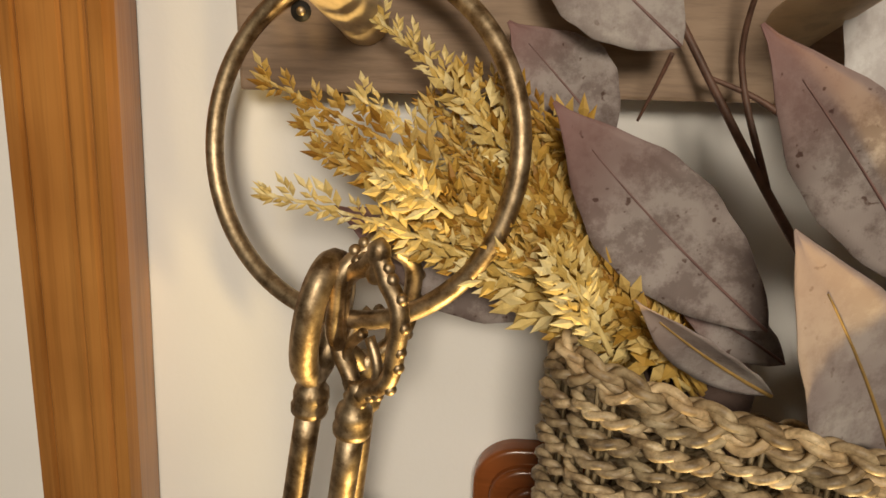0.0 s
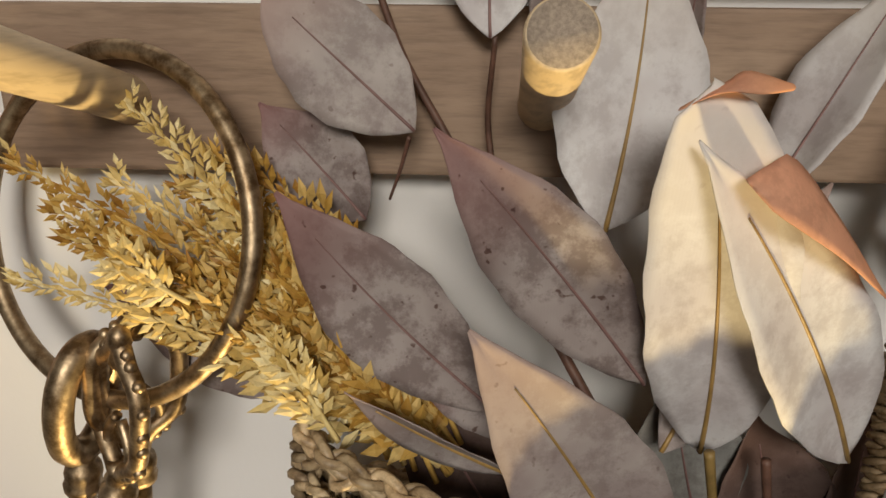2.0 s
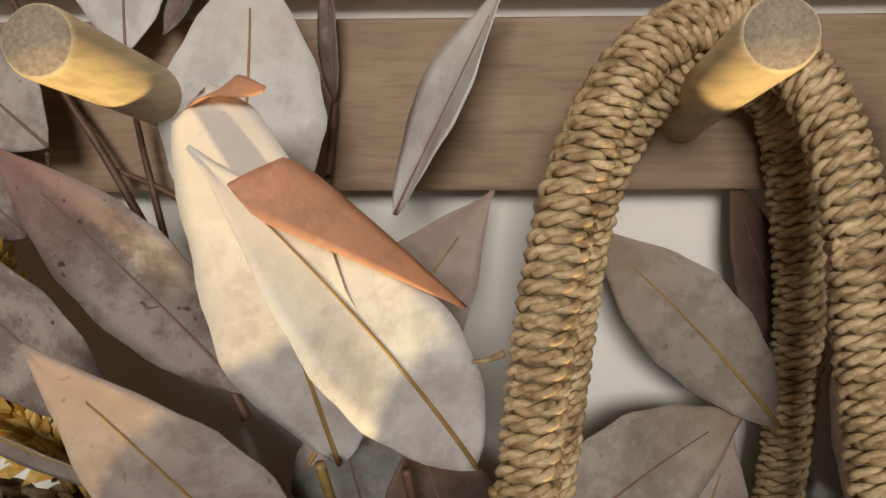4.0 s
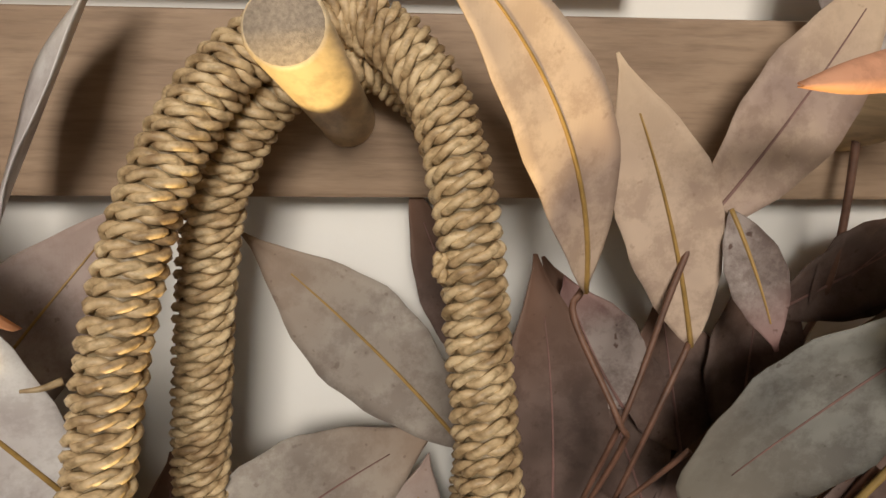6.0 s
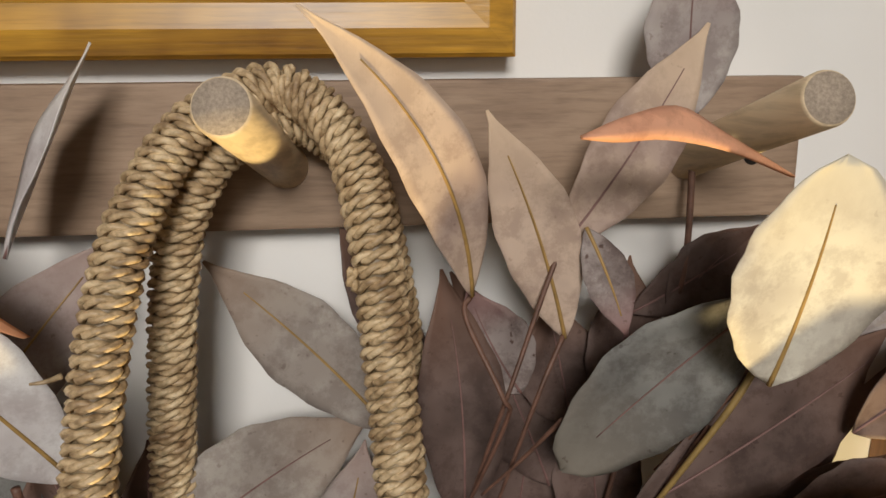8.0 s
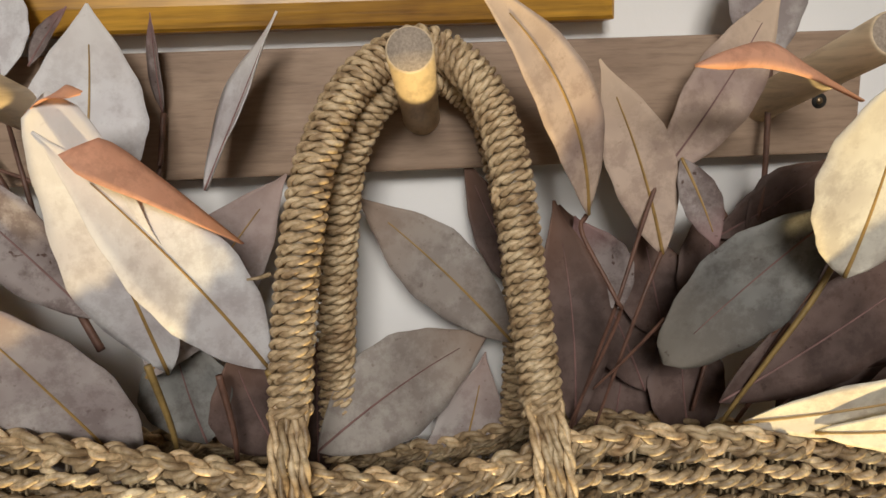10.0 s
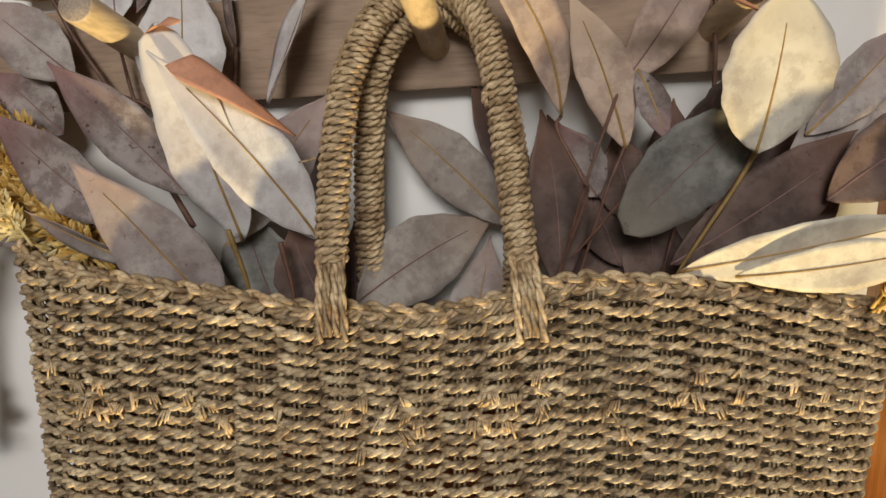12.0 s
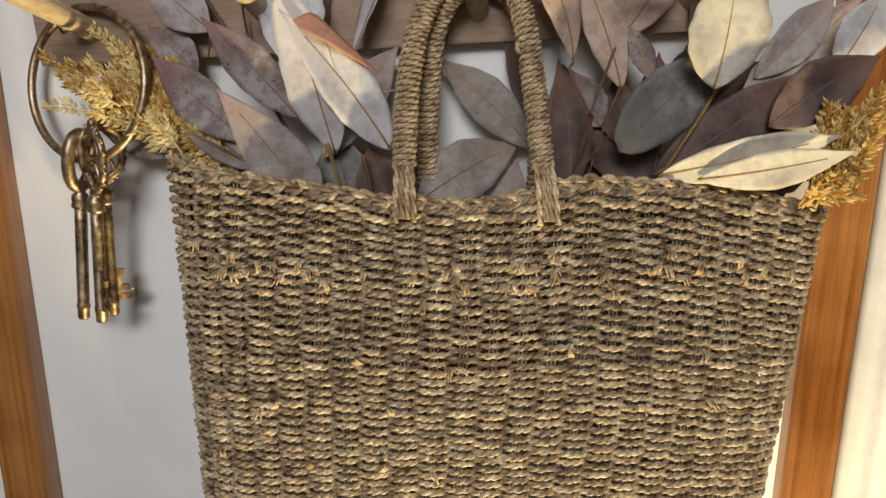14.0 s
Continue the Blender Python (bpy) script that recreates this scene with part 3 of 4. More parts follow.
key("key", (0.0154, 0.1965, 1.4712), (-0.0044, 0.208, 1.3479), -0.75, True, 1, "aged brass key with a beaded ornate bow")

def rounded_slab(x0, x1, y0, y1, z0, z1, r):
    """An upright slab with round corners and a softened front edge."""
    loop = []
    for cx, cz, a in ((x1 - r, z1 - r, 0), (x0 + r, z1 - r, 90), (x0 + r, z0 + r, 180), (x1 - r, z0 + r, 270)):
        loop += [(cx, cz, radians(a + d)) for d in range(0, 91, 10)]
    n = len(loop)
    verts = []
    for inset, y in ((0.0, y1), (0.0, y0 + 0.0018), (0.0005, y0 + 0.0006), (0.0018, y0)):
        verts += [(cx + (r - inset) * math.cos(a), y, cz + (r - inset) * math.sin(a)) for cx, cz, a in loop]
    faces = [(i * n + k, i * n + (k + 1) % n, (i + 1) * n + (k + 1) % n, (i + 1) * n + k) for i in range(3) for k in range(n)]
    return verts, faces + [tuple(range(3 * n, 4 * n))]


# ---- wooden plaque low on the wall behind the basket ----
plaque = thing("wooden_plaque", "varnished red-brown wooden plaque with stepped rounded edge", "plaque")
plaque.matrix_world = HANG @ WALL_TURN
for inset, y in ((0.0, 0.250), (0.006, 0.246), (0.012, 0.243)):
    part_of("step", rounded_slab(0.0455 + inset, 0.31 - inset, y, 0.2576, 1.268 + inset, 1.394 - inset, 0.016 - inset * 0.6), VARNISH, plaque)

# ---- silk leaves ----
def leaf(branch, mat, base, tip, width, roll=0.0, bend=0.0, fold=0.25, peak=0.45, vein="ochre", wave=0.02, twist=0.0, blunt=1.2, sway=None):
    """A printed silk leaf with a raised midrib: width metres across, roll degrees about its length, bend towards its front."""
    base, tip = np.array(base), np.array(tip)
    long = float(np.linalg.norm(tip - base))
    axis = (tip - base) / long
    face = np.array((0.0, -1.0, 0.12))
    side = unit(np.cross(axis, face))
    front = np.cross(side, axis)
    n, m = 22, 9
    s = np.linspace(0, 1, n)
    half = 0.5 * width * np.where(s < peak, np.sin(0.5 * np.pi * np.clip(s / peak, 0, 1)) ** 0.75, np.cos(0.5 * np.pi * np.clip((s - peak) / (1 - peak), 0, 1)) ** blunt)
    half = np.maximum(half, 0.0004)
    verts, uvs, rib = [], [], []
    phase = float(base[0] * 173 + tip[2] * 97)
    sway = 0.035 * math.sin(phase * 7) if sway is None else sway
    for i in range(n):
        r = radians(roll + twist * (s[i] - 0.5))
        a, f = side * math.cos(r) + front * math.sin(r), front * math.cos(r) - side * math.sin(r)
        c = base + axis * long * s[i] + (f * bend + a * sway) * long * 4 * s[i] * (1 - s[i])
        rib.append(c + f * 0.0003)
        for j in range(m):
            v = -1 + 2 * j / (m - 1)
            lift = fold * half[i] * abs(v) ** 1.3 + wave * width * math.sin(phase + s[i] * 11 + v * 1.7) * abs(v)
            edge = 1 + 0.025 * math.sin(phase * 3 + s[i] * 34 + v * 2)
            verts.append(c + a * v * half[i] * edge + f * lift)
            uvs.append((s[i], 0.5 + 0.5 * v))
    faces = [(i * m + j, i * m + j + 1, (i + 1) * m + j + 1, (i + 1) * m + j) for i in range(n - 1) for j in range(m - 1)]
    blade = thick(child(new("leaf", mesh_of("leaf", verts, faces, LEAF[mat], True, uvs)), branch), 0.0003)
    reach = int(n * 0.86)
    radii = np.linspace(0.00075, 0.00025, reach) * (1.0 if vein == "ochre" else 0.7)
    colour = {"ochre": VEIN, "mauve": VEIN_DARK}[vein]
    part_of("midrib", tube(np.array(rib[:reach]), radii, 5), colour, blade)
    return blade


def stem(branch, points, radius=0.0016, material=None):
    p = smooth_path(points, 10 * len(points))
    return part_of("stem", tube(p, np.linspace(radius, radius * 0.6, len(p)), 7), material or STEM, branch)


def flap(branch, mat, low, high, puff=0.0):
    """A folded-over piece of a leaf between two edges, swelling a little towards the front."""
    a, b = smooth_path(low, 18), smooth_path(high, 18)
    rows = [a + (b - a) * u - np.array((0, 1, 0)) * puff * math.sin(math.pi * u) for u in np.linspace(0, 1, 6)]
    faces = [(i * 18 + k, i * 18 + k + 1, (i + 1) * 18 + k + 1, (i + 1) * 18 + k) for i in range(5) for k in range(17)]
    uvs = [(k / 17, i / 5) for i in range(6) for k in range(18)]
    return thick(child(new("leaf_fold", mesh_of("leaf_fold", np.vstack(rows), faces, LEAF[mat], True, uvs)), branch, "orange turned-over leaf edge"), 0.0003)


left_branch = thing("leaf_branch", "artificial mauve and white leaf branches standing in the basket", "artificial plant", "leaf branches in the basket")
right_branch = thing("leaf_branch", "artificial peach, slate and cream leaf branches standing in the basket", "artificial plant", "leaf branches in the basket")
back_branch = thing("leaf_branch", "artificial dusky grey leaf branches against the wall in the basket", "artificial plant", "leaf branches in the basket")
leaf(left_branch, "mauve", (0.1525, 0.176, 1.4839), (0.1015, 0.173, 1.5457), 0.0277, roll=8, vein='mauve', peak=0.5, fold=0.12)
leaf(left_branch, "grey", (0.1584, 0.18, 1.4223), (0.1094, 0.16, 1.5044), 0.037, roll=-5, peak=0.36, blunt=1.0, fold=0.12, bend=0.02)
leaf(left_branch, "mauve", (0.1180, 0.186, 1.4700), (0.0613, 0.196, 1.5257), 0.0315, roll=8, vein='mauve', peak=0.5, fold=0.1)
leaf(left_branch, "grey", (0.0955, 0.213, 1.5386), (0.0554, 0.222, 1.5740), 0.031, roll=0, vein='mauve', peak=0.48, blunt=0.7, fold=0.1)
leaf(left_branch, "white", (0.2071, 0.18, 1.4608), (0.1514, 0.151, 1.5472), 0.032, roll=-14, peak=0.42, fold=0.18, bend=0.03)
leaf(left_branch, "white", (0.1716, 0.186, 1.4592), (0.1545, 0.156, 1.5578), 0.033, roll=8, peak=0.45, fold=0.2, bend=0.04, wave=0.05, blunt=0.38)
leaf(left_branch, "white", (0.1448, 0.198, 1.5157), (0.1532, 0.208, 1.5866), 0.0400, roll=-6, peak=0.42, fold=0.12, blunt=1.0)
leaf(left_branch, "white", (0.1155, 0.222, 1.5623), (0.1186, 0.232, 1.6050), 0.026, roll=5, vein='mauve')
leaf(left_branch, "white", (0.1869, 0.205, 1.5208), (0.2172, 0.205, 1.5822), 0.026, roll=64, vein='mauve', fold=0.25)
leaf(left_branch, "mauve", (0.1698, 0.228, 1.5480), (0.1704, 0.222, 1.5842), 0.01, roll=50, vein='mauve')
leaf(left_branch, "mauve", (0.1261, 0.222, 1.5667), (0.1418, 0.222, 1.5870), 0.012, roll=40, vein='mauve')
leaf(left_branch, "grey", (0.1626, 0.19, 1.4563), (0.2143, 0.225, 1.5230), 0.032, peak=0.5)
leaf(left_branch, "mauve", (0.0811, 0.222, 1.5115), (0.0508, 0.228, 1.5437), 0.028, vein='mauve')
leaf(left_branch, "grey", (0.1218, 0.186, 1.4517), (0.0805, 0.172, 1.4829), 0.015, roll=40, fold=0.3)
leaf(left_branch, "mauve", (0.0726, 0.216, 1.4629), (0.0006, 0.226, 1.4894), 0.03, vein='mauve')
leaf(left_branch, "mauve", (0.1292, 0.198, 1.4552), (0.0942, 0.195, 1.4752), 0.014, roll=10, vein='mauve')
flap(left_branch, "orange", [(0.1595, 0.1465, 1.5407), (0.1640, 0.144, 1.5358), (0.1704, 0.145, 1.5317), (0.1832, 0.152, 1.5235), (0.2029, 0.167, 1.5087)], [(0.1595, 0.147, 1.5409), (0.1646, 0.15, 1.5431), (0.1707, 0.154, 1.5438), (0.1845, 0.16, 1.5302), (0.2041, 0.17, 1.5078)], 0.001)
flap(left_branch, "orange", [(0.1484, 0.156, 1.5523), (0.1551, 0.152, 1.5561), (0.1623, 0.15, 1.5561), (0.1667, 0.149, 1.5570)], [(0.1489, 0.157, 1.5525), (0.1576, 0.158, 1.5574), (0.1608, 0.156, 1.5597), (0.1670, 0.15, 1.5579)], 0.001)
stem(left_branch, [(0.1451, 0.2, 1.4648), (0.1246, 0.215, 1.4991), (0.1056, 0.225, 1.5325), (0.0924, 0.228, 1.5557), (0.0848, 0.228, 1.5752), (0.0804, 0.226, 1.5854)], 0.0016)
stem(left_branch, [(0.1246, 0.215, 1.4991), (0.1160, 0.225, 1.5341), (0.1164, 0.216, 1.5628)], 0.0012)
stem(left_branch, [(0.1698, 0.228, 1.5480), (0.1662, 0.22, 1.5212), (0.1589, 0.2, 1.4928)], 0.0012)
stem(left_branch, [(0.1688, 0.172, 1.4678), (0.1732, 0.175, 1.4438), (0.1735, 0.18, 1.4236)], 0.0014, STEM_OLIVE)
stem(left_branch, [(0.2096, 0.16, 1.4675), (0.2121, 0.165, 1.4530), (0.2123, 0.17, 1.4316)], 0.0014, STEM_OLIVE)
stem(left_branch, [(0.1889, 0.185, 1.4576), (0.1922, 0.185, 1.4341), (0.1919, 0.185, 1.4153)], 0.0014)
leaf(back_branch, "taupe", (0.3000, 0.215, 1.4515), (0.2401, 0.222, 1.5134), 0.0305, peak=0.5, vein='ochre', fold=0.08)
leaf(back_branch, "taupe", (0.2212, 0.186, 1.4246), (0.2931, 0.222, 1.4543), 0.0400, peak=0.45, fold=0.05, vein='mauve')
leaf(back_branch, "brown", (0.2205, 0.195, 1.4086), (0.2229, 0.2, 1.4624), 0.02, vein='mauve')
leaf(back_branch, "grey", (0.2703, 0.226, 1.3683), (0.2908, 0.226, 1.4437), 0.034)
leaf(back_branch, "brown", (0.3224, 0.2, 1.4199), (0.3177, 0.215, 1.5089), 0.03, peak=0.5, vein='mauve')
leaf(back_branch, "brown", (0.3153, 0.23, 1.4621), (0.2845, 0.232, 1.5269), 0.02, vein='mauve')
leaf(back_branch, "brown", (0.3566, 0.215, 1.4257), (0.3224, 0.225, 1.5052), 0.034, vein='mauve')
leaf(back_branch, "slate", (0.1790, 0.2, 1.4247), (0.1686, 0.205, 1.4723), 0.034, vein='mauve')
leaf(back_branch, "brown", (0.1209, 0.205, 1.4217), (0.0959, 0.205, 1.4753), 0.03, vein='mauve')
leaf(back_branch, "brown", (0.2063, 0.2, 1.4173), (0.1914, 0.2, 1.4621), 0.034, vein='mauve')
leaf(back_branch, "brown", (0.3778, 0.215, 1.3993), (0.3747, 0.22, 1.4613), 0.034, vein='mauve')
leaf(back_branch, "brown", (0.3465, 0.225, 1.3966), (0.3607, 0.225, 1.4703), 0.04, vein='mauve')
leaf(back_branch, "brown", (0.3837, 0.212, 1.4910), (0.4386, 0.212, 1.5219), 0.022, vein='mauve')
leaf(back_branch, "brown", (0.4067, 0.185, 1.4037), (0.4678, 0.185, 1.4442), 0.04, vein='mauve')
leaf(back_branch, "brown", (0.3971, 0.205, 1.4556), (0.4498, 0.205, 1.5021), 0.036, vein='mauve')
leaf(back_branch, "brown", (0.4072, 0.2, 1.4192), (0.4663, 0.198, 1.4719), 0.036, vein='mauve')
leaf(right_branch, "peach", (0.3224, 0.184, 1.5085), (0.2763, 0.16, 1.5891), 0.0225, roll=-10, peak=0.45, fold=0.12, bend=0.05, sway=0.1)
stem(right_branch, [(0.3233, 0.189, 1.5074), (0.3208, 0.186, 1.5013), (0.3298, 0.175, 1.4799), (0.3321, 0.178, 1.4711), (0.3220, 0.188, 1.4377), (0.3152, 0.195, 1.4147)], 0.0009)
leaf(right_branch, "peach", (0.3547, 0.195, 1.4895), (0.3282, 0.191, 1.5622), 0.025, roll=8, peak=0.5, fold=0.15)
leaf(right_branch, "peach", (0.3520, 0.195, 1.5181), (0.4018, 0.205, 1.5872), 0.027, roll=0, vein='mauve', peak=0.5, fold=0.1)
stem(right_branch, [(0.3526, 0.195, 1.5197), (0.3455, 0.19, 1.5050), (0.3333, 0.18, 1.4796), (0.3259, 0.186, 1.4514), (0.3173, 0.195, 1.4145)], 0.0009)
stem(right_branch, [(0.3543, 0.195, 1.4905), (0.3439, 0.19, 1.4699), (0.3272, 0.195, 1.4157)], 0.0009)
flap(right_branch, "orange", [(0.3375, 0.133, 1.5588), (0.3468, 0.134, 1.5577), (0.3592, 0.137, 1.5577), (0.3780, 0.143, 1.5539), (0.3994, 0.15, 1.5462)], [(0.3374, 0.133, 1.5593), (0.3495, 0.137, 1.5632), (0.3646, 0.143, 1.5650), (0.3790, 0.147, 1.5581), (0.3999, 0.151, 1.5470)], 0.002)
leaf(right_branch, "grey", (0.4003, 0.21, 1.5581), (0.3990, 0.208, 1.6155), 0.032, vein='mauve', fold=0.1)
stem(right_branch, [(0.4002, 0.21, 1.5965), (0.4024, 0.212, 1.5558), (0.4015, 0.212, 1.5013), (0.3896, 0.215, 1.4620), (0.3758, 0.21, 1.4170)], 0.0014)
leaf(right_branch, "mauve", (0.3595, 0.192, 1.5261), (0.3704, 0.182, 1.4931), 0.0154, vein='ochre', peak=0.5, fold=0.1)
leaf(right_branch, "slate", (0.4069, 0.166, 1.5093), (0.3491, 0.178, 1.4526), 0.041, roll=10, peak=0.5, fold=0.1, blunt=0.5, vein='mauve')
leaf(right_branch, "cream", (0.3965, 0.147, 1.4905), (0.4005, 0.13, 1.5540), 0.0450, roll=0, peak=0.48, fold=0.12, blunt=0.55)
stem(right_branch, [(0.4052, 0.166, 1.4898), (0.3978, 0.167, 1.4751), (0.3852, 0.17, 1.4540), (0.3725, 0.175, 1.4302), (0.3660, 0.18, 1.4096)], 0.0012, STEM_OLIVE)
stem(right_branch, [(0.3945, 0.172, 1.4663), (0.3853, 0.174, 1.4505), (0.3740, 0.178, 1.4289)], 0.0014)
leaf(right_branch, "brown", (0.3701, 0.175, 1.4368), (0.4666, 0.175, 1.4969), 0.036, peak=0.5, fold=0.1, vein='mauve')
leaf(right_branch, "cream", (0.3666, 0.15, 1.4409), (0.4655, 0.13, 1.4622), 0.03, roll=-30, peak=0.5, fold=0.1, bend=0.05)
leaf(right_branch, "cream", (0.3876, 0.142, 1.4392), (0.4678, 0.118, 1.4550), 0.025, roll=-25, peak=0.5, fold=0.1, bend=0.06)
leaf(right_branch, "brown", (0.4370, 0.165, 1.4645), (0.4932, 0.15, 1.5041), 0.036, peak=0.5, vein='mauve')
leaf(right_branch, "grey", (0.4308, 0.175, 1.4928), (0.4768, 0.175, 1.5395), 0.026, peak=0.55)
leaf(right_branch, "grey", (0.4494, 0.185, 1.4842), (0.4963, 0.18, 1.5387), 0.028, peak=0.5)
leaf(right_branch, "white", (0.4755, 0.165, 1.4959), (0.4949, 0.155, 1.5406), 0.03, peak=0.5)
leaf(right_branch, "brown", (0.4220, 0.175, 1.4268), (0.4701, 0.16, 1.4480), 0.034, peak=0.5, vein='mauve')
stem(right_branch, [(0.4363, 0.18, 1.4921), (0.4145, 0.18, 1.4725), (0.3910, 0.18, 1.4419), (0.3821, 0.185, 1.4234)], 0.0014)
leaf(back_branch, "brown", (0.3805, 0.212, 1.4480), (0.3847, 0.218, 1.5100), 0.03, vein='mauve')
leaf(back_branch, "mauve", (0.3449, 0.212, 1.4639), (0.3269, 0.218, 1.5016), 0.028, vein='mauve')
leaf(back_branch, "brown", (0.3648, 0.215, 1.4474), (0.3556, 0.22, 1.4962), 0.032, vein='mauve')
leaf(back_branch, "brown", (0.3966, 0.212, 1.4899), (0.4286, 0.212, 1.5202), 0.026, vein='mauve')
leaf(right_branch, "grey", (0.4247, 0.178, 1.4671), (0.4665, 0.178, 1.5174), 0.028, vein='mauve')
leaf(right_branch, "mauve", (0.4531, 0.172, 1.4748), (0.5031, 0.165, 1.5155), 0.026, vein='mauve')
stem(left_branch, [(0.0940, 0.215, 1.5367), (0.0914, 0.219, 1.5273), (0.0880, 0.222, 1.5176)], 0.0007)
stem(left_branch, [(0.1283, 0.222, 1.5200), (0.1196, 0.224, 1.5250), (0.1070, 0.226, 1.5300)], 0.0011)
stem(right_branch, [(0.4087, 0.165, 1.4924), (0.3944, 0.172, 1.4700), (0.3808, 0.18, 1.4487)], 0.0008)
stem(right_branch, [(0.3493, 0.178, 1.4697), (0.3383, 0.184, 1.4540), (0.3267, 0.19, 1.4392)], 0.0008)

# ---- golden sprays ----
def sprig(spray, base, tip, bow, leaflets, size, material, spin):
    """A feathery flat sprig: a stalk with pointed lobed leaflets on both sides. bow: sideways bend in metres."""
    base, tip = np.array(base), np.array(tip)
    axis = unit(tip - base)
    long = float(np.linalg.norm(tip - base))
    side = unit(np.cross(axis, (0.0, -1.0, 0.15)))
    front = np.cross(side, axis)
    side, front = side * math.cos(spin) + front * math.sin(spin), front * math.cos(spin) - side * math.sin(spin)
    s = np.linspace(0, 1, 16)
    path = base + np.outer(s * long, axis) + np.outer(4 * s * (1 - s), np.array(bow))
    out = part_of("sprig", tube(path, np.linspace(0.0009, 0.0004, 16), 5), material, spray)
    verts, faces = [], []
    local = random.Random(round(base[0] * 1e4 + tip[2] * 1e5 + spin * 100))

    def blade(root, way, up, length, broad):
        across = np.cross(way, up)
        k = len(verts)
        lift = local.uniform(-0.1, 0.25)
        verts.extend([root, root + way * length * 0.45 + across * broad + up * broad * 0.3, root + way * length + up * length * lift,
                      root + way * length * 0.45 - across * broad + up * broad * 0.3, root + way * length * 0.5 + up * (broad * 0.9 + length * lift * 0.4)])
        faces.extend([(k, k + 1, k + 4), (k + 1, k + 2, k + 4), (k + 2, k + 3, k + 4), (k + 3, k, k + 4)])

    for k in range(leaflets):
        u = 0.16 + 0.84 * (k + 0.5) / leaflets
        c = np.array([np.interp(u, s, path[:, j]) for j in range(3)])
        sgn = 1 if k % 2 else -1
        reach = size * (0.62 + 0.55 * math.sin(math.pi * min(1.0, 0.25 + 0.78 * u))) * local.uniform(0.75, 1.2)
        open_angle = radians(local.uniform(22, 42))
        up = unit(front + side * local.uniform(-0.5, 0.5) + axis * local.uniform(-0.3, 0.3))
        way = unit(axis * math.cos(open_angle) + side * sgn * math.sin(open_angle) + front * local.uniform(-0.25, 0.45))
        for m in range(5):
            root = c + way * reach * 0.16 * m
            tilt = (m % 2 * 2 - 1) * local.uniform(0.45, 0.85) if m < 4 else 0.0
            w2 = unit(way + np.cross(way, up) * tilt)
            blade(root, w2, up, reach * local.uniform(0.46, 0.66), reach * local.uniform(0.095, 0.14))
    for m in range(3):
        blade(path[-1] - axis * size * 0.25, unit(axis + side * (m - 1) * 0.35), front, size * 0.7, size * 0.1)
    tagged(part_of("foliage", (verts, faces), material, out, "feathery pointed leaflets", False), kind="stuff")


left_spray = thing("golden_spray", "bunch of golden dried feathery sprays leaning out of the basket", "dried flowers", "golden sprays")
right_spray = thing("golden_spray", "bunch of golden dried feathery sprays at the basket's far corner", "dried flowers", "golden sprays")
sprig(left_spray, (0.0930, 0.1995, 1.4452), (0.0149, 0.225, 1.5433), (0.0036, -0.004, 0.009), 34, 0.0112, STRAW, -0.58)
sprig(left_spray, (0.1062, 0.1961, 1.4446), (-0.0167, 0.22, 1.5266), (0.006, -0.004, 0.0078), 34, 0.0112, GOLDEN, -0.03)
sprig(left_spray, (0.1031, 0.1948, 1.4480), (-0.0151, 0.209, 1.4969), (0.0052, -0.004, 0.0082), 34, 0.0112, STRAW, 0.21)
sprig(left_spray, (0.0885, 0.2021, 1.4474), (-0.0052, 0.216, 1.5156), (0.0018, -0.004, 0.0042), 34, 0.0112, GOLDEN, -0.03)
sprig(left_spray, (0.1046, 0.2035, 1.4487), (-0.0005, 0.211, 1.5088), (0.0055, -0.004, 0.0072), 34, 0.0112, GOLDEN, -0.07)
sprig(left_spray, (0.1088, 0.2035, 1.4431), (0.0192, 0.207, 1.4871), (0.0008, -0.004, 0.0057), 34, 0.0112, GOLDEN, -0.08)
sprig(left_spray, (0.1026, 0.1966, 1.4467), (0.0099, 0.223, 1.5221), (0.0023, -0.004, 0.0068), 34, 0.0112, STRAW, 0.1)
sprig(left_spray, (0.1092, 0.2012, 1.4511), (0.0377, 0.225, 1.5295), (0.0051, -0.004, 0.0119), 34, 0.0112, GOLDEN, 0.21)
sprig(left_spray, (0.0909, 0.2033, 1.4513), (0.0292, 0.221, 1.5212), (0.0054, -0.004, 0.0086), 34, 0.0112, GOLDEN, 0.26)
sprig(left_spray, (0.0921, 0.203, 1.4473), (0.0194, 0.206, 1.5064), (0.0017, -0.004, 0.0045), 34, 0.0112, GOLDEN, 0.59)
sprig(left_spray, (0.0890, 0.2026, 1.4456), (0.0359, 0.211, 1.5120), (0.0009, -0.004, 0.0064), 34, 0.0112, GOLDEN, 0.32)
sprig(left_spray, (0.1071, 0.1935, 1.4487), (0.0455, 0.211, 1.5011), (0.0003, -0.004, 0.0097), 34, 0.0112, GOLDEN, -0.2)
sprig(left_spray, (0.1084, 0.2048, 1.4467), (0.0242, 0.203, 1.4947), (0.006, -0.004, 0.0065), 34, 0.0112, GOLDEN, -0.51)
sprig(left_spray, (0.1023, 0.1934, 1.4435), (0.0479, 0.223, 1.5162), (0.0024, -0.004, 0.0089), 34, 0.0112, GOLDEN, -0.41)
sprig(left_spray, (0.0878, 0.2034, 1.4445), (0.0566, 0.233, 1.5080), (0.0058, -0.004, 0.0112), 34, 0.0112, GOLDEN, -0.15)
sprig(left_spray, (0.0984, 0.1992, 1.4480), (0.0603, 0.231, 1.4980), (0.0036, -0.004, 0.0085), 34, 0.0112, GOLDEN, 0.14)
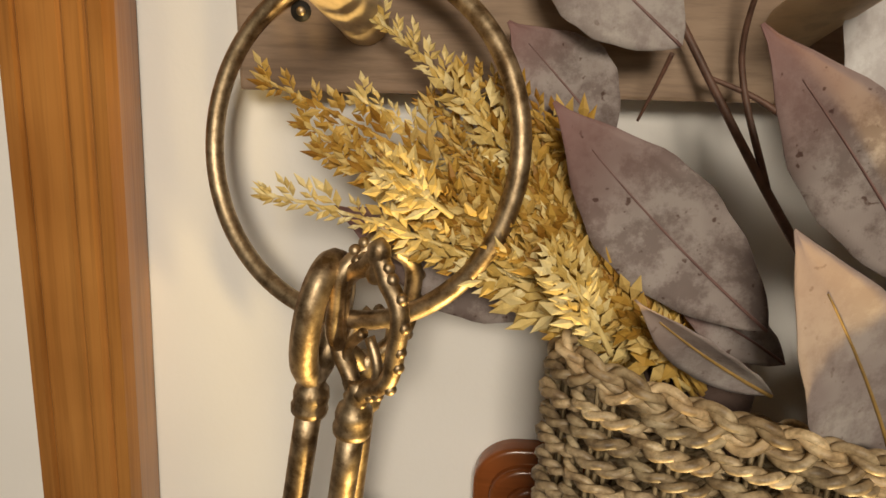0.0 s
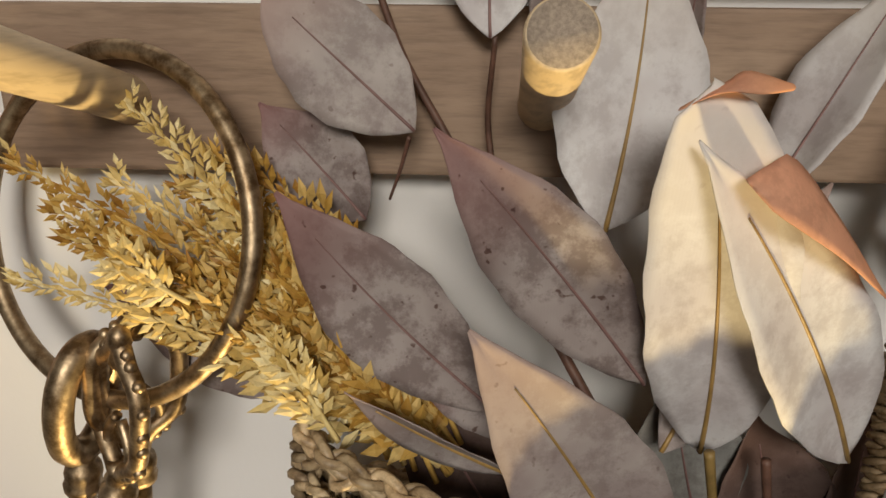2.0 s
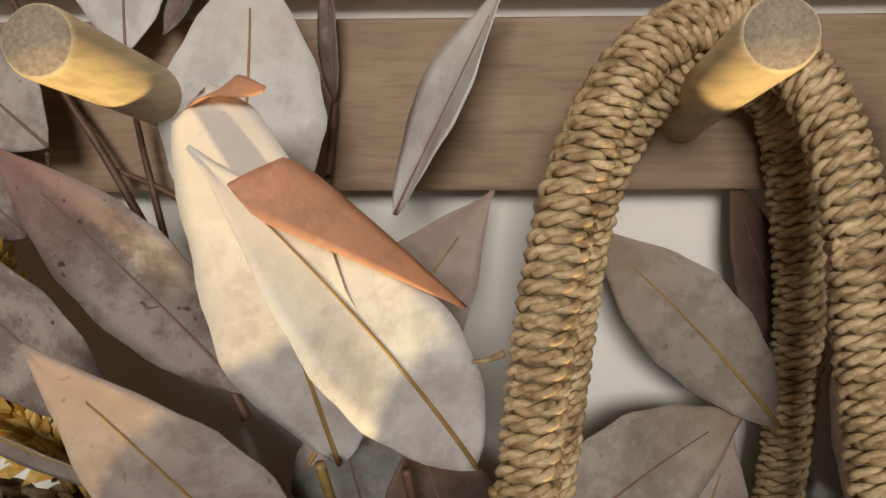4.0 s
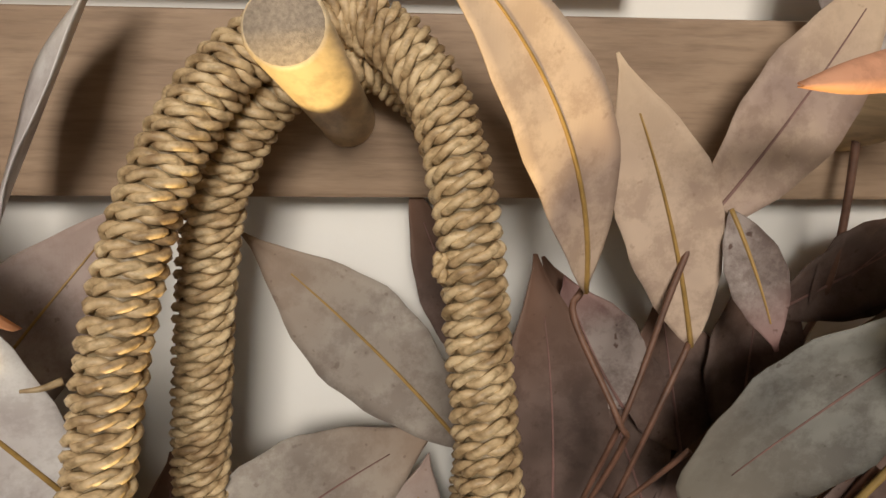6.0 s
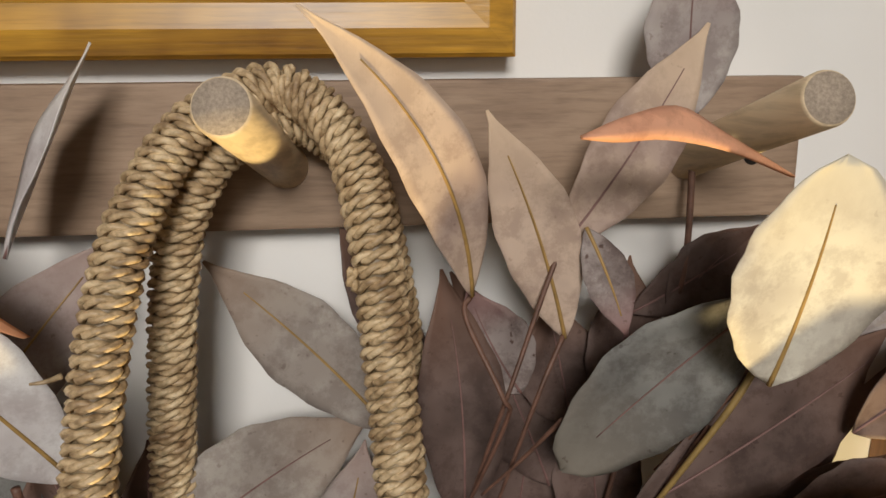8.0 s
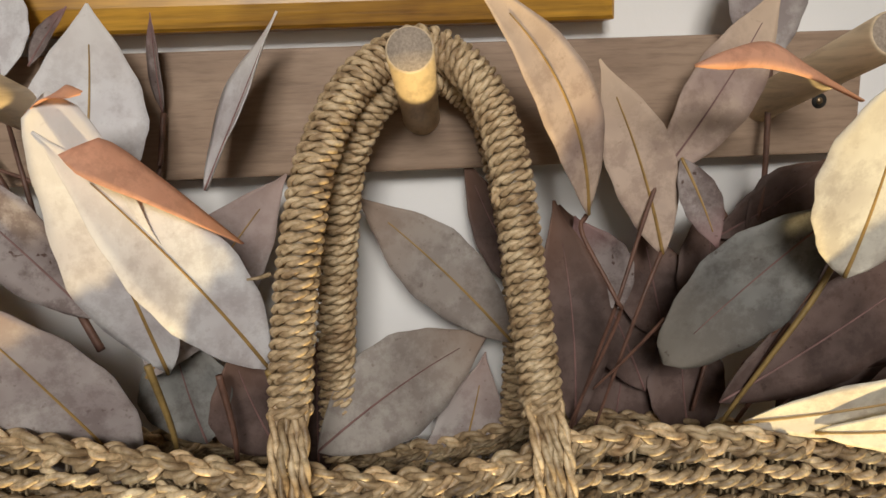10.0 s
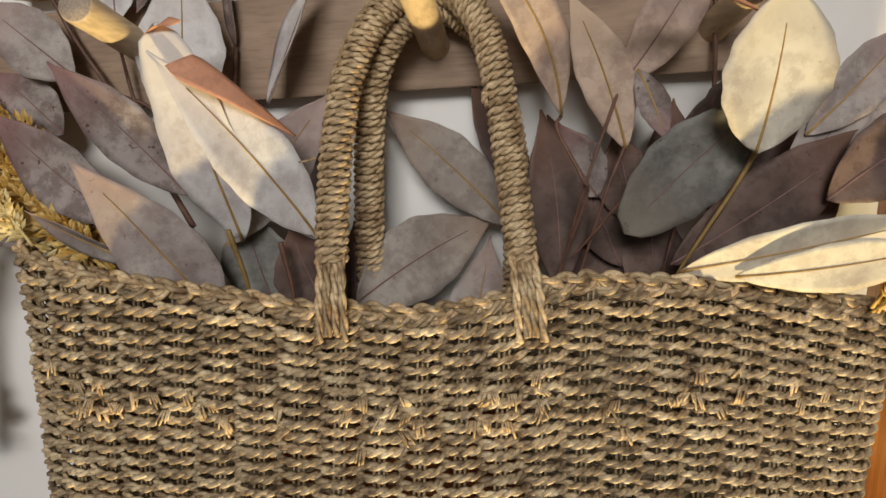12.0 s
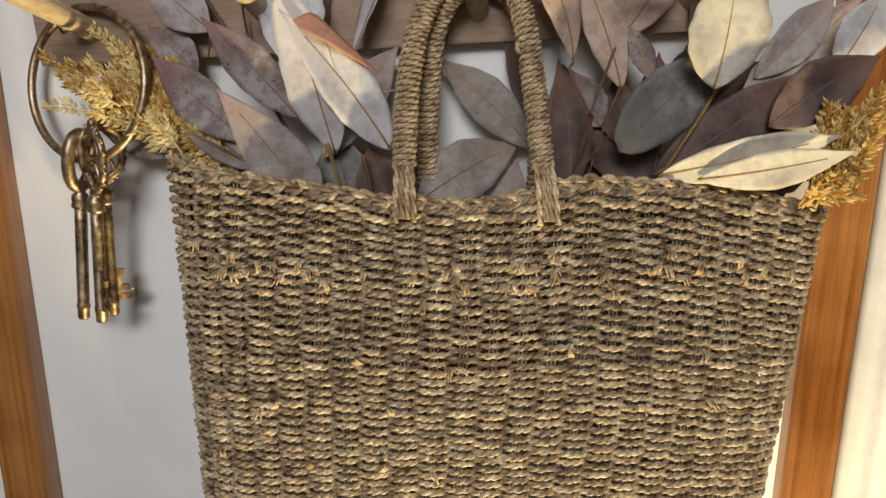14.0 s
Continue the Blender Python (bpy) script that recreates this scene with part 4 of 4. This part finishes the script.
sprig(left_spray, (0.1088, 0.1991, 1.4467), (0.0642, 0.229, 1.4864), (0.0043, -0.004, 0.0059), 34, 0.0112, GOLDEN, -0.24)
sprig(left_spray, (0.1098, 0.1993, 1.4479), (0.0704, 0.227, 1.4759), (0.0001, -0.004, 0.0073), 34, 0.0112, GOLDEN, 0.1)
sprig(left_spray, (0.0876, 0.2004, 1.4479), (0.0764, 0.223, 1.4666), (0.0004, -0.004, 0.009), 34, 0.0112, GOLDEN, -0.04)
sprig(left_spray, (0.1040, 0.1972, 1.4488), (0.0830, 0.217, 1.4592), (0.0044, -0.004, 0.0042), 34, 0.0112, GOLDEN, -0.53)
sprig(left_spray, (0.1034, 0.2046, 1.4439), (0.0568, 0.209, 1.5032), (0.0027, -0.004, 0.0087), 34, 0.0112, GOLDEN, -0.22)
sprig(left_spray, (0.0962, 0.1968, 1.4452), (0.0629, 0.205, 1.4965), (0.0036, -0.004, 0.0064), 34, 0.0112, GOLDEN, -0.15)
sprig(left_spray, (0.1065, 0.1933, 1.4474), (0.0458, 0.197, 1.4878), (0.0044, -0.004, 0.0065), 34, 0.0112, GOLDEN, -0.33)
sprig(left_spray, (0.1054, 0.1959, 1.4443), (0.0515, 0.201, 1.4931), (0.0026, -0.004, 0.0096), 34, 0.0112, GOLDEN, -0.48)
sprig(left_spray, (0.0952, 0.197, 1.4501), (0.0730, 0.207, 1.4897), (0.0026, -0.004, 0.0108), 34, 0.0112, GOLDEN, -0.4)
sprig(left_spray, (0.0775, 0.179, 1.4652), (0.0615, 0.183, 1.4910), (0.001, -0.002, 0.0), 16, 0.0095, STRAW, 0.0)
sprig(left_spray, (0.0366, 0.197, 1.4952), (0.0204, 0.195, 1.5074), (0.001, -0.002, 0.0), 14, 0.01, STRAW, 0.0)
sprig(right_spray, (0.4508, 0.1478, 1.4183), (0.4911, 0.14, 1.4852), (0.0013, -0.003, 0.006), 20, 0.0105, GOLDEN, -0.06)
sprig(right_spray, (0.4499, 0.1415, 1.4185), (0.4883, 0.145, 1.4754), (-0.0008, -0.003, 0.006), 20, 0.0105, GOLDEN, -0.37)
sprig(right_spray, (0.4562, 0.1501, 1.4182), (0.4862, 0.13, 1.4628), (-0.0029, -0.003, 0.006), 20, 0.0105, GOLDEN, -0.27)
sprig(right_spray, (0.4564, 0.1477, 1.4183), (0.4778, 0.125, 1.4559), (0.0008, -0.003, 0.006), 20, 0.0105, GOLDEN, -0.19)
sprig(right_spray, (0.4487, 0.1435, 1.4184), (0.4706, 0.125, 1.4289), (0.0008, -0.003, 0.006), 20, 0.0105, GOLDEN, -0.27)
sprig(right_spray, (0.4512, 0.145, 1.4184), (0.4636, 0.125, 1.4375), (-0.0015, -0.003, 0.006), 20, 0.0105, GOLDEN, -0.11)
sprig(right_spray, (0.4580, 0.1419, 1.4185), (0.4785, 0.13, 1.4423), (-0.004, -0.003, 0.006), 20, 0.0105, GOLDEN, 0.53)
sprig(right_spray, (0.4570, 0.1518, 1.4181), (0.4663, 0.15, 1.4762), (-0.0014, -0.003, 0.006), 20, 0.0105, GOLDEN, 0.54)
sprig(right_spray, (0.4581, 0.1427, 1.4185), (0.4765, 0.15, 1.4723), (0.0005, -0.003, 0.006), 20, 0.0105, GOLDEN, 0.4)
sprig(right_spray, (0.4548, 0.1462, 1.4183), (0.4935, 0.14, 1.4708), (-0.0023, -0.003, 0.006), 20, 0.0105, GOLDEN, -0.19)
